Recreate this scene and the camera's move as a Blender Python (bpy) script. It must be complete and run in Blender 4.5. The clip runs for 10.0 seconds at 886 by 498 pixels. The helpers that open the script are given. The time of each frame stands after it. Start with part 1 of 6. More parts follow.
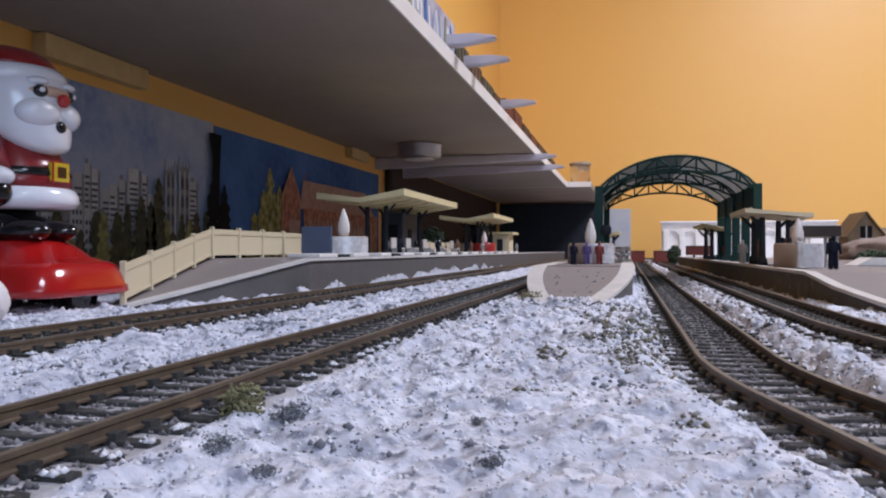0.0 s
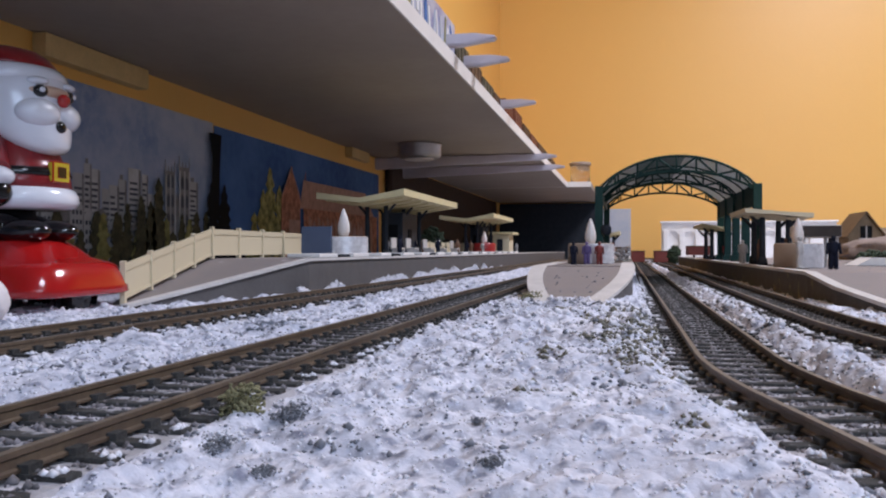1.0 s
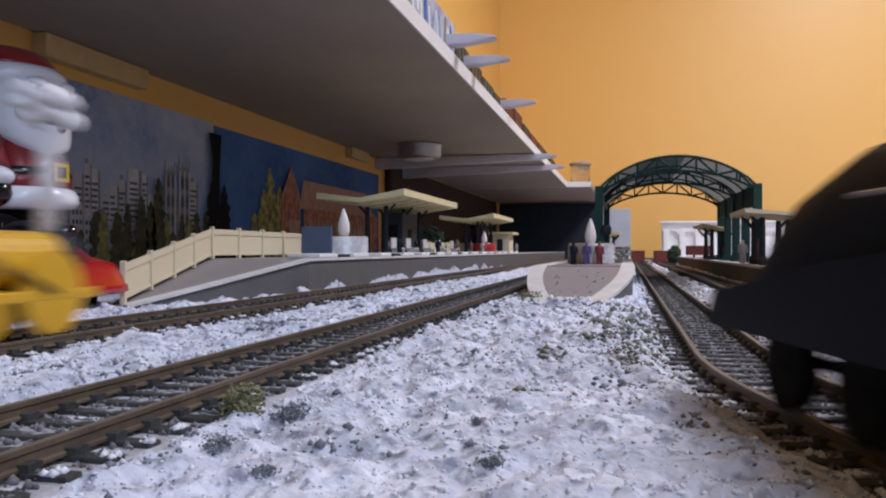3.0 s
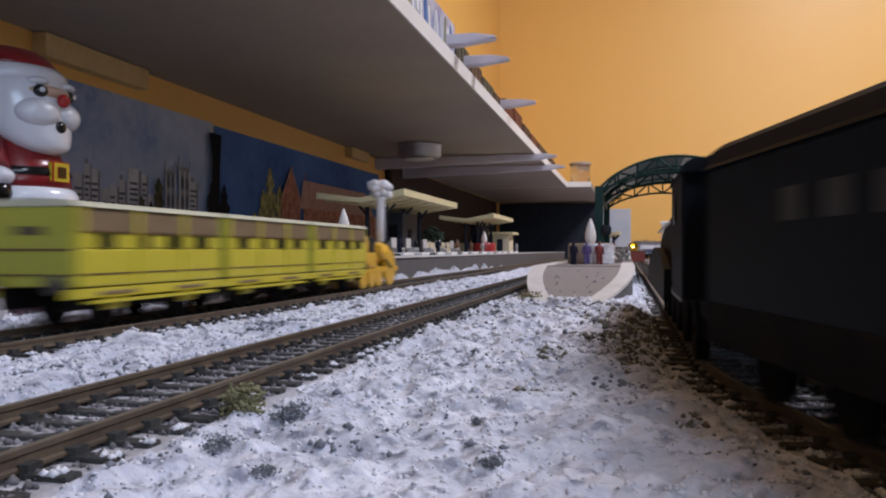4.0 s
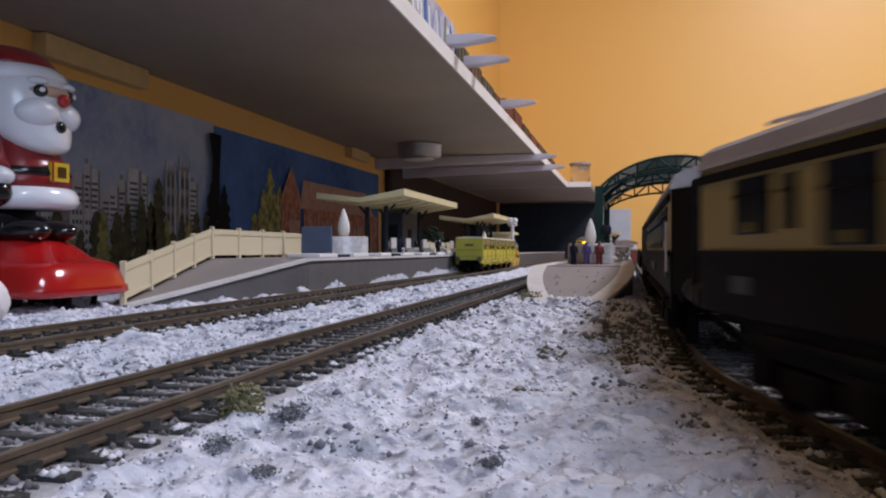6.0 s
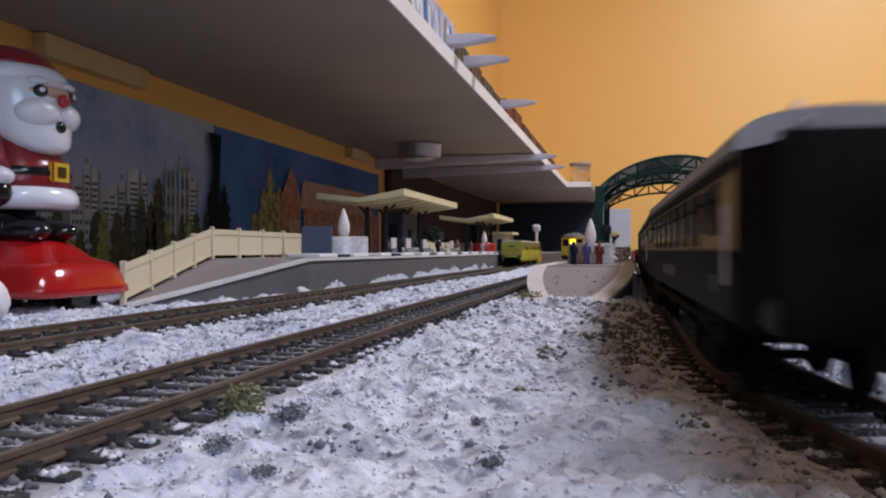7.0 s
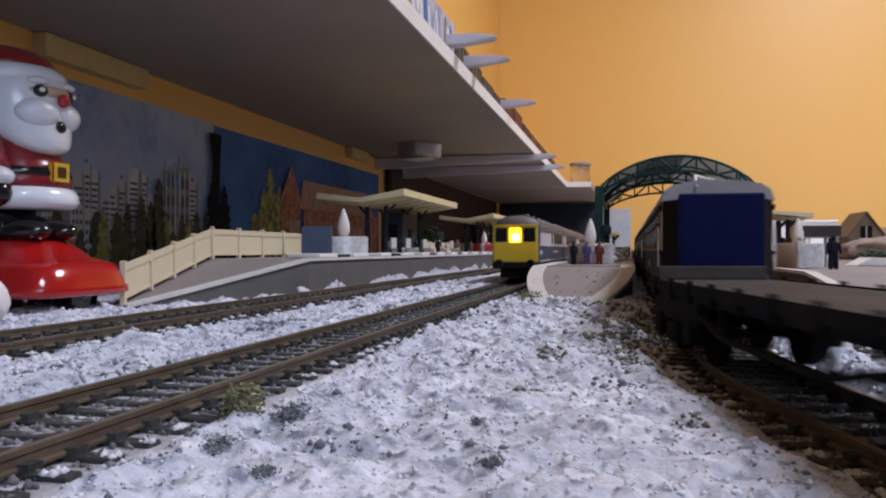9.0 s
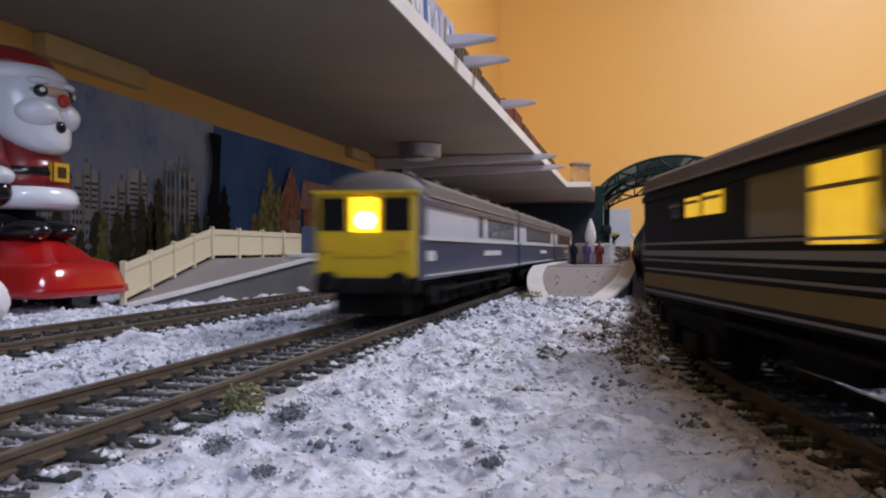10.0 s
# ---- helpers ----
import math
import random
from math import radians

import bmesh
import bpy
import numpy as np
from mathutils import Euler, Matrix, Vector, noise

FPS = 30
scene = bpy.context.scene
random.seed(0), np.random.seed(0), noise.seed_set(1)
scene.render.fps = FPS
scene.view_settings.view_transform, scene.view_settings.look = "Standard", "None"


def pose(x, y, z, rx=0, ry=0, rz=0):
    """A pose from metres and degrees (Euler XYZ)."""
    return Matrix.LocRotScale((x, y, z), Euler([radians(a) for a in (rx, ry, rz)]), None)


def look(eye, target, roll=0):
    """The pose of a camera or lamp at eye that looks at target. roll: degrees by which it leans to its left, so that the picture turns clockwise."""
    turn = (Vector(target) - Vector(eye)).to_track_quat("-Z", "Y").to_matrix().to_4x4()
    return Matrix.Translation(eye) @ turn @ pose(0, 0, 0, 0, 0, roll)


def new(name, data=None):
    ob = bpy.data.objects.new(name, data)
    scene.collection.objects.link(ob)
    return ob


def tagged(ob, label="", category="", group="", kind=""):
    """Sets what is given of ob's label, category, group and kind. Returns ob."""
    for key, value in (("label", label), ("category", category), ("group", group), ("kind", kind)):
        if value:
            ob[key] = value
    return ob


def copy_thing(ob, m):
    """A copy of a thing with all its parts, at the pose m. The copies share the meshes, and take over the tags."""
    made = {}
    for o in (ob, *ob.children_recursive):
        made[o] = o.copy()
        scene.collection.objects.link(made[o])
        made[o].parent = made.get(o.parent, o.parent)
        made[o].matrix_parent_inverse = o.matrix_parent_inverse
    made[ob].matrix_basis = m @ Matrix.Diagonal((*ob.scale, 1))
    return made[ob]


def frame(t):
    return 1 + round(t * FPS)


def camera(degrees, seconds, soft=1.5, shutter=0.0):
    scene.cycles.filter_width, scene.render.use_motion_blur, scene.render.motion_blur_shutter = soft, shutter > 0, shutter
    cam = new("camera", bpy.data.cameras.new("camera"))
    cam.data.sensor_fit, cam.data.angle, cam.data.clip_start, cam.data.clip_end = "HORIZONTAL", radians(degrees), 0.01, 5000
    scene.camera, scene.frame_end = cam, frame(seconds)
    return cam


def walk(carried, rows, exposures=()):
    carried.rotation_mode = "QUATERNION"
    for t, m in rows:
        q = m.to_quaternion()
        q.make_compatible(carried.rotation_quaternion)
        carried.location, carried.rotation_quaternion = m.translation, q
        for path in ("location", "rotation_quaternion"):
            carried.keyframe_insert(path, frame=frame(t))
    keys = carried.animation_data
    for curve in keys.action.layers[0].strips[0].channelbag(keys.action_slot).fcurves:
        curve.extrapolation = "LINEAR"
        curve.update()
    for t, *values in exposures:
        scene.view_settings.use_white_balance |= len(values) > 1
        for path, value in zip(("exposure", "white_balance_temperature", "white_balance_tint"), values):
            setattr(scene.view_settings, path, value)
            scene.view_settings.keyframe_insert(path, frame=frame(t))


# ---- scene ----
cam = camera(58.5, 10.0, soft=2.1, shutter=0.9)
EYE = (0.0, 0.0, 0.029)
VIEW = look(EYE, (-0.2266, 0.974, 0.029 + 0.0014))
walk(cam, [(0.0, VIEW), (10.0, VIEW)], exposures=[(0.0, 0.07, 6500, 15), (2.7, 0.07, 6500, 15), (4.0, -0.02, 6700, 15), (10.0, -0.02, 6700, 15)])

# ---- light: daylight from a window behind the camera, two added cool ceiling panel lamps ----
world = bpy.data.worlds.new("world")
scene.world = world
world.use_nodes = True
wn = world.node_tree.nodes
sky = wn.new("ShaderNodeTexSky")
sky.sky_type, sky.sun_disc, sky.sun_elevation, sky.sun_rotation = "NISHITA", False, radians(25), radians(100)
world.node_tree.links.new(sky.outputs[0], wn["Background"].inputs[0])
wn["Background"].inputs[1].default_value = 0.12


def area_lamp(name, size_x, size_y, watts, colour, m):
    data = bpy.data.lights.new(name, "AREA")
    data.shape, data.size, data.size_y, data.energy, data.color = "RECTANGLE", size_x, size_y, watts, colour
    ob = new(name, data)
    ob.matrix_world = m
    return ob


WINDOW_SKY = area_lamp("window_daylight", 1.5, 1.1, 21, (0.56, 0.74, 1.0), look((1.65, -2.56, 0.82), (0.0, 0.3, 0.1)))
# both ceiling panels are added, unseen, to light snow and end wall
NEAR_LAMP = area_lamp("near_panel_glow", 0.55, 0.55, 19, (0.70, 0.81, 1.0), look((0.90, -0.85, 1.465), (0.90, -0.84, 0.0)))
ROOM_LAMP = area_lamp("ceiling_panel_glow", 0.55, 0.55, 41, (0.86, 0.89, 1.0), look((0.95, 1.25, 1.465), (0.95, 1.26, 0.0)))


# ---- materials ----
MATTE = ("underframe_black", "shaded_pullman_umber", "shaded_garter_grey", "dark_brown_coach_paint", "shaded_gangway_blue", "dark_post_paint", "dark_green_ironwork", "black_sleeper", "plank_deck",
         "dark_coach_window", "shaded_tender_blue", "ochre_coach_band", "dark_figure_paint")


def material(name, rgb, rough=0.6, metal=0.0, scale=40.0, amount=0.15, bump=0.0, bump_scale=200.0, other=None, emit=0.0, coat=0.0,
             fine=0.0, island=0.0, random_object=0.0, spots=None, spot_scale=60.0, spot_edge=(0.62, 0.7)):
    """Principled surface: a broad blotch of `other`, a fine grain, optional spots, and relief."""
    mat = bpy.data.materials.new(name)
    mat.use_nodes = True
    nt = mat.node_tree
    n, link = nt.nodes, nt.links.new
    b = n["Principled BSDF"]
    coord = n.new("ShaderNodeTexCoord")
    other = other or tuple(c * 0.62 for c in rgb)

    def noise_node(s, detail=5.0):
        t = n.new("ShaderNodeTexNoise")
        t.inputs["Scale"].default_value, t.inputs["Detail"].default_value = s, detail
        link(coord.outputs["Object"], t.inputs["Vector"])
        return t

    def ramp(src, lo, hi):
        r = n.new("ShaderNodeMapRange")
        r.inputs["From Min"].default_value, r.inputs["From Max"].default_value = lo, hi
        link(src, r.inputs["Value"])
        return r.outputs[0]

    def mix(fac, a, c, k=1.0):
        m = n.new("ShaderNodeMix")
        m.data_type = "RGBA"
        if k != 1.0:
            q = n.new("ShaderNodeMath")
            q.operation = "MULTIPLY"
            link(fac, q.inputs[0])
            q.inputs[1].default_value = k
            fac = q.outputs[0]
        link(fac, m.inputs["Factor"])
        for sock, v in (("A", a), ("B", c)):
            s = [i for i in m.inputs if i.name == sock and i.type == "RGBA"][0]
            if isinstance(v, tuple):
                s.default_value = (*v, 1)
            else:
                link(v, s)
        return [o for o in m.outputs if o.type == "RGBA"][0]

    big = noise_node(scale)
    col = mix(ramp(big.outputs[0], 0.35, 0.7), rgb, other, min(1.0, amount * 3))
    grain = noise_node(scale * 9, 3.0)
    col = mix(ramp(grain.outputs[0], 0.4, 0.72), col, other, min(1.0, amount * 1.5 + fine))
    if spots:
        sp = noise_node(spot_scale, 4.0)
        col = mix(ramp(sp.outputs[0], *spot_edge), col, spots)
    if island:
        geo = n.new("ShaderNodeNewGeometry")
        col = mix(geo.outputs["Random Per Island"], col, other, island)
    if random_object:
        info = n.new("ShaderNodeObjectInfo")
        col = mix(info.outputs["Random"], col, other, random_object)
    link(col, b.inputs["Base Color"])
    b.inputs["Roughness"].default_value, b.inputs["Metallic"].default_value = rough, metal
    b.inputs["Coat Weight"].default_value = coat
    b.inputs["Coat Roughness"].default_value = 0.08
    if name.startswith("printed") or name in MATTE:
        b.inputs["Specular IOR Level"].default_value = 0.08 if name.startswith("printed") else 0.05
    if emit:
        b.inputs["Emission Color"].default_value = (*rgb, 1)
        b.inputs["Emission Strength"].default_value = emit
    if bump:
        bn = n.new("ShaderNodeBump")
        bn.inputs["Strength"].default_value, bn.inputs["Distance"].default_value = bump, 0.3 / bump_scale
        link(noise_node(bump_scale, 6.0).outputs[0], bn.inputs["Height"])
        link(bn.outputs[0], b.inputs["Normal"])
    return mat


# blue-grey mottling paints scatter and also the shade between snow lumps
SNOW = material("scatter_snow", (0.82, 0.82, 0.90), 0.9, scale=60, amount=0.27, other=(0.41, 0.44, 0.54), bump=1.0, bump_scale=380,
                spots=(0.22, 0.235, 0.31), spot_scale=300, spot_edge=(0.52, 0.68), fine=0.3)
GREY_SCATTER = material("grey_scatter", (0.26, 0.275, 0.31), 0.9, scale=200, amount=0.3, island=0.6)
FLAKE = material("snow_clump", (0.79, 0.795, 0.86), 0.9, scale=150, amount=0.08, island=0.25, bump=0.5, bump_scale=900)
# dark crumbs, their blue-grey also painting the shade among snow tufts
GRIT = material("dark_scatter", (0.09, 0.105, 0.14), 0.9, scale=200, amount=0.3, other=(0.22, 0.23, 0.26), island=0.8)
STONES = material("lilac_grey_ballast", (0.42, 0.40, 0.44), 0.95, scale=300, amount=0.3, other=(0.09, 0.085, 0.09), island=0.9)
OLIVE_GRIT = material("olive_scatter_crumbs", (0.25, 0.235, 0.17), 0.9, scale=200, amount=0.3, other=(0.12, 0.115, 0.10), island=0.7)
MOSS = material("moss", (0.31, 0.295, 0.16), 0.95, scale=300, amount=0.3, island=0.5)
RAIL = material("weathered_rail", (0.145, 0.105, 0.070), 0.5, 0.15, scale=120, amount=0.25, other=(0.06, 0.04, 0.03), bump=0.2, bump_scale=600)
RAIL_TOP = material("worn_rail_head", (0.20, 0.165, 0.13), 0.6, 0.3, scale=120, amount=0.2)
SLEEPER = material("black_sleeper", (0.018, 0.017, 0.016), 0.9, scale=200, amount=0.3, other=(0.10, 0.10, 0.10), random_object=0.3,
                   spots=(0.5, 0.5, 0.54), spot_scale=260, spot_edge=(0.6, 0.75))
BALLAST = material("ballast_bed", (0.42, 0.41, 0.44), 0.95, scale=50, amount=0.12, other=(0.16, 0.16, 0.155), bump=0.9, bump_scale=500,
                   spots=(0.6, 0.6, 0.66), spot_scale=180, spot_edge=(0.52, 0.65))
ORANGE = material("orange_wall_paint", (0.87, 0.495, 0.125), 0.42, scale=3, amount=0.05, other=(0.80, 0.43, 0.11), bump=0.12, bump_scale=120)
WHITE_WALL = material("warm_grey_wall", (0.20, 0.175, 0.155), 0.8, scale=5, amount=0.1)
CEILING = material("ceiling_paint", (0.55, 0.53, 0.51), 0.9, scale=5, amount=0.05)
CARPET = material("brown_carpet", (0.09, 0.07, 0.06), 0.95, scale=60, amount=0.3, bump=0.5, bump_scale=300)
# tan holds the shade below the shelf; the board itself is white
BOARD = material("shaded_melamine", (0.36, 0.30, 0.245), 0.7, scale=9, amount=0.14, other=(0.27, 0.215, 0.17), bump=0.15, bump_scale=400)
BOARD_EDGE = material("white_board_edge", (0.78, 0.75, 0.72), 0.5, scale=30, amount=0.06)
BRACKET = material("white_metal_bracket", (0.68, 0.63, 0.70), 0.4, scale=40, amount=0.08)
# batten tone lightened to hold the light leaking along the shelf
BATTEN = material("light_tinted_batten", (0.74, 0.52, 0.22), 0.55, scale=40, amount=0.15)
PLATFORM = material("grey_platform_paper", (0.24, 0.205, 0.195), 0.8, scale=60, amount=0.12, other=(0.19, 0.175, 0.18), bump=0.2, bump_scale=600,
                    spots=(0.6, 0.6, 0.64), spot_scale=38, spot_edge=(0.62, 0.74))
PLAT_EDGE = material("pale_platform_edge", (0.62, 0.59, 0.57), 0.75, scale=90, amount=0.15)
PLAT_FACE = material("dark_platform_wall", (0.11, 0.095, 0.085), 0.8, scale=80, amount=0.25, bump=0.4, bump_scale=300, spots=(0.26, 0.2, 0.11), spot_scale=70)
PLAT_PALE = material("grey_platform_wall", (0.10, 0.092, 0.092), 0.8, scale=60, amount=0.15, bump=0.2, bump_scale=300)
CREAM = material("cream_plastic", (0.64, 0.55, 0.38), 0.5, scale=60, amount=0.08, other=(0.6, 0.52, 0.36))
CREAM_ROOF = material("cream_canopy", (0.68, 0.58, 0.33), 0.6, scale=60, amount=0.1)
GREEN_IRON = material("dark_green_ironwork", (0.025, 0.06, 0.055), 0.5, scale=90, amount=0.2)
DARK_POST = material("dark_post_paint", (0.035, 0.04, 0.05), 0.5, scale=90, amount=0.2)
TEAL = material("teal_roof_sheet", (0.07, 0.15, 0.15), 0.5, scale=50, amount=0.15)
GLAZING = material("frosted_roof_sheet", (0.75, 0.80, 0.80), 0.4, scale=50, amount=0.1)
WHITE_CARD = material("white_card", (0.78, 0.76, 0.74), 0.7, scale=20, amount=0.06)
BLUE_CARD = material("slate_blue_card", (0.085, 0.115, 0.19), 0.7, scale=60, amount=0.08)
GLITTER = material("silver_glitter", (0.95, 0.95, 0.97), 0.22, 0.35, scale=300, amount=0.2, other=(0.45, 0.43, 0.46), bump=1.0, bump_scale=1400)
# brown for the shaded half of the candle cups, and the jar lid
KRAFT = material("cup_shade_and_lid_brown", (0.38, 0.29, 0.22), 0.6, scale=90, amount=0.12)
FLAME = material("flame_diffuser", (0.80, 0.74, 0.70), 0.35, scale=40, amount=0.04)
RED_CUP = material("red_glitter_cup", (0.36, 0.02, 0.02), 0.4, scale=200, amount=0.2)
TOY_RED = material("glossy_red_plastic", (0.42, 0.010, 0.010), 0.16, scale=10, amount=0.03, coat=0.6)
TOY_DARK_RED = material("dark_red_plastic", (0.26, 0.012, 0.016), 0.3, scale=10, amount=0.05, coat=0.3)
TOY_WHITE = material("glossy_white_plastic", (0.80, 0.82, 0.88), 0.18, scale=10, amount=0.02, coat=0.6)
TOY_BLACK = material("glossy_black_plastic", (0.006, 0.006, 0.007), 0.15, scale=10, amount=0.1, coat=0.5)
TOY_SKIN = material("beige_plastic", (0.55, 0.38, 0.28), 0.3, scale=10, amount=0.04, coat=0.3)
TOY_GOLD = material("yellow_plastic", (0.60, 0.46, 0.03), 0.35, scale=10, amount=0.05)
COTTON = material("cotton_wool", (0.78, 0.72, 0.72), 0.95, scale=80, amount=0.1, bump=0.8, bump_scale=300)
PRINT_SKY = material("printed_grey_sky", (0.21, 0.30, 0.50), 0.55, scale=13, amount=0.33, other=(0.52, 0.55, 0.64))
PRINT_NIGHT = material("printed_deep_blue_sky", (0.055, 0.11, 0.27), 0.9, scale=10, amount=0.3, other=(0.11, 0.21, 0.45))
PRINT_TOWER = material("printed_grey_tower", (0.76, 0.74, 0.72), 0.6, scale=60, amount=0.25, random_object=0.8)
PRINT_GREY = material("printed_dark_stone", (0.34, 0.32, 0.31), 0.6, scale=90, amount=0.3)
PRINT_WINDOW = material("printed_window_band", (0.14, 0.14, 0.16), 0.6, scale=90, amount=0.2)
PRINT_TREE = material("printed_dark_tree", (0.15, 0.135, 0.075), 0.7, scale=140, amount=0.4, other=(0.05, 0.045, 0.03))
PRINT_OLIVE = material("printed_olive_tree", (0.56, 0.48, 0.18), 0.7, scale=110, amount=0.4, other=(0.10, 0.10, 0.04))
PRINT_BLACK = material("printed_black_tree", (0.012, 0.013, 0.016), 0.7, scale=90, amount=0.2)
PRINT_BRICK = material("printed_red_brick", (0.62, 0.27, 0.17), 0.65, scale=120, amount=0.25, other=(0.14, 0.06, 0.04))
PRINT_ROSE = material("printed_rose_stone", (0.50, 0.30, 0.26), 0.65, scale=120, amount=0.2)
# dark brown of the conduit, and of the sheet painted as shade
PRINT_ROOF = material("printed_dark_brown", (0.055, 0.036, 0.030), 0.65, scale=90, amount=0.25)
PRINT_STONE = material("printed_stone", (0.56, 0.33, 0.25), 0.65, scale=90, amount=0.25)
# express body paints darkened: the shade on their sides sits in the colour
PULL_CREAM = material("shaded_pullman_cream", (0.28, 0.19, 0.05), 0.6, scale=60, amount=0.08)
PULL_BROWN = material("shaded_pullman_umber", (0.008, 0.005, 0.0035), 0.6, scale=60, amount=0.1)
PULL_ROOF = material("pullman_roof", (0.33, 0.31, 0.32), 0.7, scale=60, amount=0.15)
COACH_BLUE = material("shaded_gangway_blue", (0.005, 0.008, 0.048), 0.6, scale=60, amount=0.15)
LOCO_GREY = material("shaded_garter_grey", (0.010, 0.012, 0.016), 0.55, scale=60, amount=0.12)
LOCO_BLUE = material("shaded_tender_blue", (0.010, 0.024, 0.12), 0.45, scale=60, amount=0.12)
BLACK = material("underframe_black", (0.007, 0.007, 0.008), 0.85, scale=90, amount=0.3, other=(0.018, 0.016, 0.015))
STEEL = material("wheel_steel", (0.12, 0.11, 0.105), 0.45, 0.8, scale=90, amount=0.2)
DARK_GLASS = material("dark_coach_window", (0.012, 0.012, 0.013), 0.2, scale=60, amount=0.1)
SOFT_WHITE = material("pale_trim", (0.62, 0.60, 0.58), 0.5, scale=60, amount=0.1)
EMU_GREY = material("light_grey_coach_paint", (0.56, 0.57, 0.63), 0.35, scale=60, amount=0.06, coat=0.2)
EMU_BLUE = material("rail_blue_coach_paint", (0.045, 0.06, 0.115), 0.35, scale=60, amount=0.08, coat=0.2)
EMU_YELLOW = material("warning_yellow", (0.62, 0.41, 0.012), 0.4, scale=60, amount=0.06)
EMU_ROOF = material("dark_grey_roof", (0.12, 0.105, 0.10), 0.6, scale=60, amount=0.15)
LAMP_YELLOW = material("lit_yellow_cab_window", (1.0, 0.62, 0.02), 0.3, scale=60, amount=0.0, emit=3.2)
LAMP_WHITE = material("lit_bulb", (1.0, 0.88, 0.4), 0.3, scale=60, amount=0.0, emit=9.0)
LAMP_WARM = material("lit_saloon_window", (1.0, 0.60, 0.03), 0.3, scale=160, amount=0.45, other=(0.36, 0.17, 0.005), emit=0.66)
LINED_BROWN = material("dark_brown_coach_paint", (0.008, 0.0055, 0.004), 0.5, scale=60, amount=0.1)
LINED_OCHRE = material("ochre_coach_band", (0.17, 0.115, 0.03), 0.4, scale=60, amount=0.1, coat=0.2)
LINING = material("pale_lining", (0.15, 0.125, 0.09), 0.4, scale=60, amount=0.1)
LETTER_GREY = material("dark_grey_lettering", (0.026, 0.024, 0.022), 0.6, scale=90, amount=0.2)
WAGON_DECK = material("plank_deck", (0.075, 0.064, 0.06), 0.7, scale=90, amount=0.25)
LEMON = material("lemon_yellow_coach", (0.54, 0.45, 0.035), 0.4, scale=60, amount=0.08, coat=0.2)
LEMON_GREEN = material("yellow_green_coach_end", (0.38, 0.37, 0.05), 0.45, scale=60, amount=0.08)
WEAVE = material("brown_coach_upper_panel", (0.20, 0.135, 0.07), 0.6, scale=160, amount=0.25)
AMBER = material("amber_yellow_engine", (0.68, 0.37, 0.02), 0.4, scale=60, amount=0.08, coat=0.2)
PAPER_ROOF = material("pale_coach_roof", (0.52, 0.50, 0.36), 0.6, scale=60, amount=0.1)
WOOL = material("white_smoke_wool", (0.74, 0.72, 0.74), 0.95, scale=200, amount=0.06, bump=0.6, bump_scale=600)
FIG_DARK = material("dark_figure_paint", (0.018, 0.02, 0.035), 0.6, scale=200, amount=0.2)
FIG_BROWN = material("brown_figure_paint", (0.16, 0.075, 0.04), 0.6, scale=200, amount=0.2)
FIG_RED = material("red_figure_paint", (0.22, 0.035, 0.03), 0.6, scale=200, amount=0.2)
FIG_WHITE = material("pale_figure_paint", (0.55, 0.52, 0.50), 0.6, scale=200, amount=0.2)
FIG_PURPLE = material("purple_figure_paint", (0.13, 0.09, 0.24), 0.6, scale=200, amount=0.2)
WAGON_OLIVE = material("olive_wagon", (0.085, 0.07, 0.04), 0.6, scale=90, amount=0.2)
WAGON_RED = material("bauxite_wagon", (0.20, 0.055, 0.025), 0.6, scale=90, amount=0.2)
WAGON_BROWN = material("brown_wagon", (0.12, 0.06, 0.03), 0.6, scale=90, amount=0.2)
BOX_BLUE = material("blue_printed_carton", (0.10, 0.13, 0.36), 0.35, scale=55, amount=0.33, other=(0.6, 0.62, 0.66))
METAL = material("brushed_metal", (0.45, 0.43, 0.42), 0.35, 0.8, scale=90, amount=0.15)
HOUSE = material("brown_stone_house", (0.23, 0.165, 0.10), 0.8, scale=90, amount=0.3, bump=0.4, bump_scale=400)
HOUSE_ROOF = material("tan_house_roof", (0.20, 0.135, 0.075), 0.8, scale=90, amount=0.25)
LOG = material("mottled_brown_rock", (0.17, 0.12, 0.09), 0.9, scale=45, amount=0.33, other=(0.30, 0.24, 0.22), bump=0.6, bump_scale=200)
BUSH = material("dark_green_bush", (0.035, 0.06, 0.03), 0.9, scale=200, amount=0.4, island=0.4)
BRICK_RED = material("red_brown_van", (0.19, 0.035, 0.025), 0.6, scale=90, amount=0.2)
PALE_BLUE = material("pale_blue_board", (0.42, 0.47, 0.56), 0.8, scale=12, amount=0.2, other=(0.62, 0.6, 0.6))
PINE = material("baseboard_timber", (0.34, 0.22, 0.12), 0.7, scale=30, amount=0.2)
GLAZING.node_tree.nodes["Principled BSDF"].inputs["Transmission Weight"].default_value = 0.6
PANE = bpy.data.materials.new("window_glass")
PANE.use_nodes = True
PANE.node_tree.nodes["Principled BSDF"].inputs["Transmission Weight"].default_value = 1.0
PANE.node_tree.nodes["Principled BSDF"].inputs["Roughness"].default_value = 0.02
JAR_GLASS = bpy.data.materials.new("jar_glass")
JAR_GLASS.use_nodes = True
JAR_GLASS.node_tree.nodes["Principled BSDF"].inputs["Transmission Weight"].default_value = 0.92
JAR_GLASS.node_tree.nodes["Principled BSDF"].inputs["Base Color"].default_value = (0.8, 0.72, 0.6, 1)
JAR_GLASS.node_tree.nodes["Principled BSDF"].inputs["Roughness"].default_value = 0.08


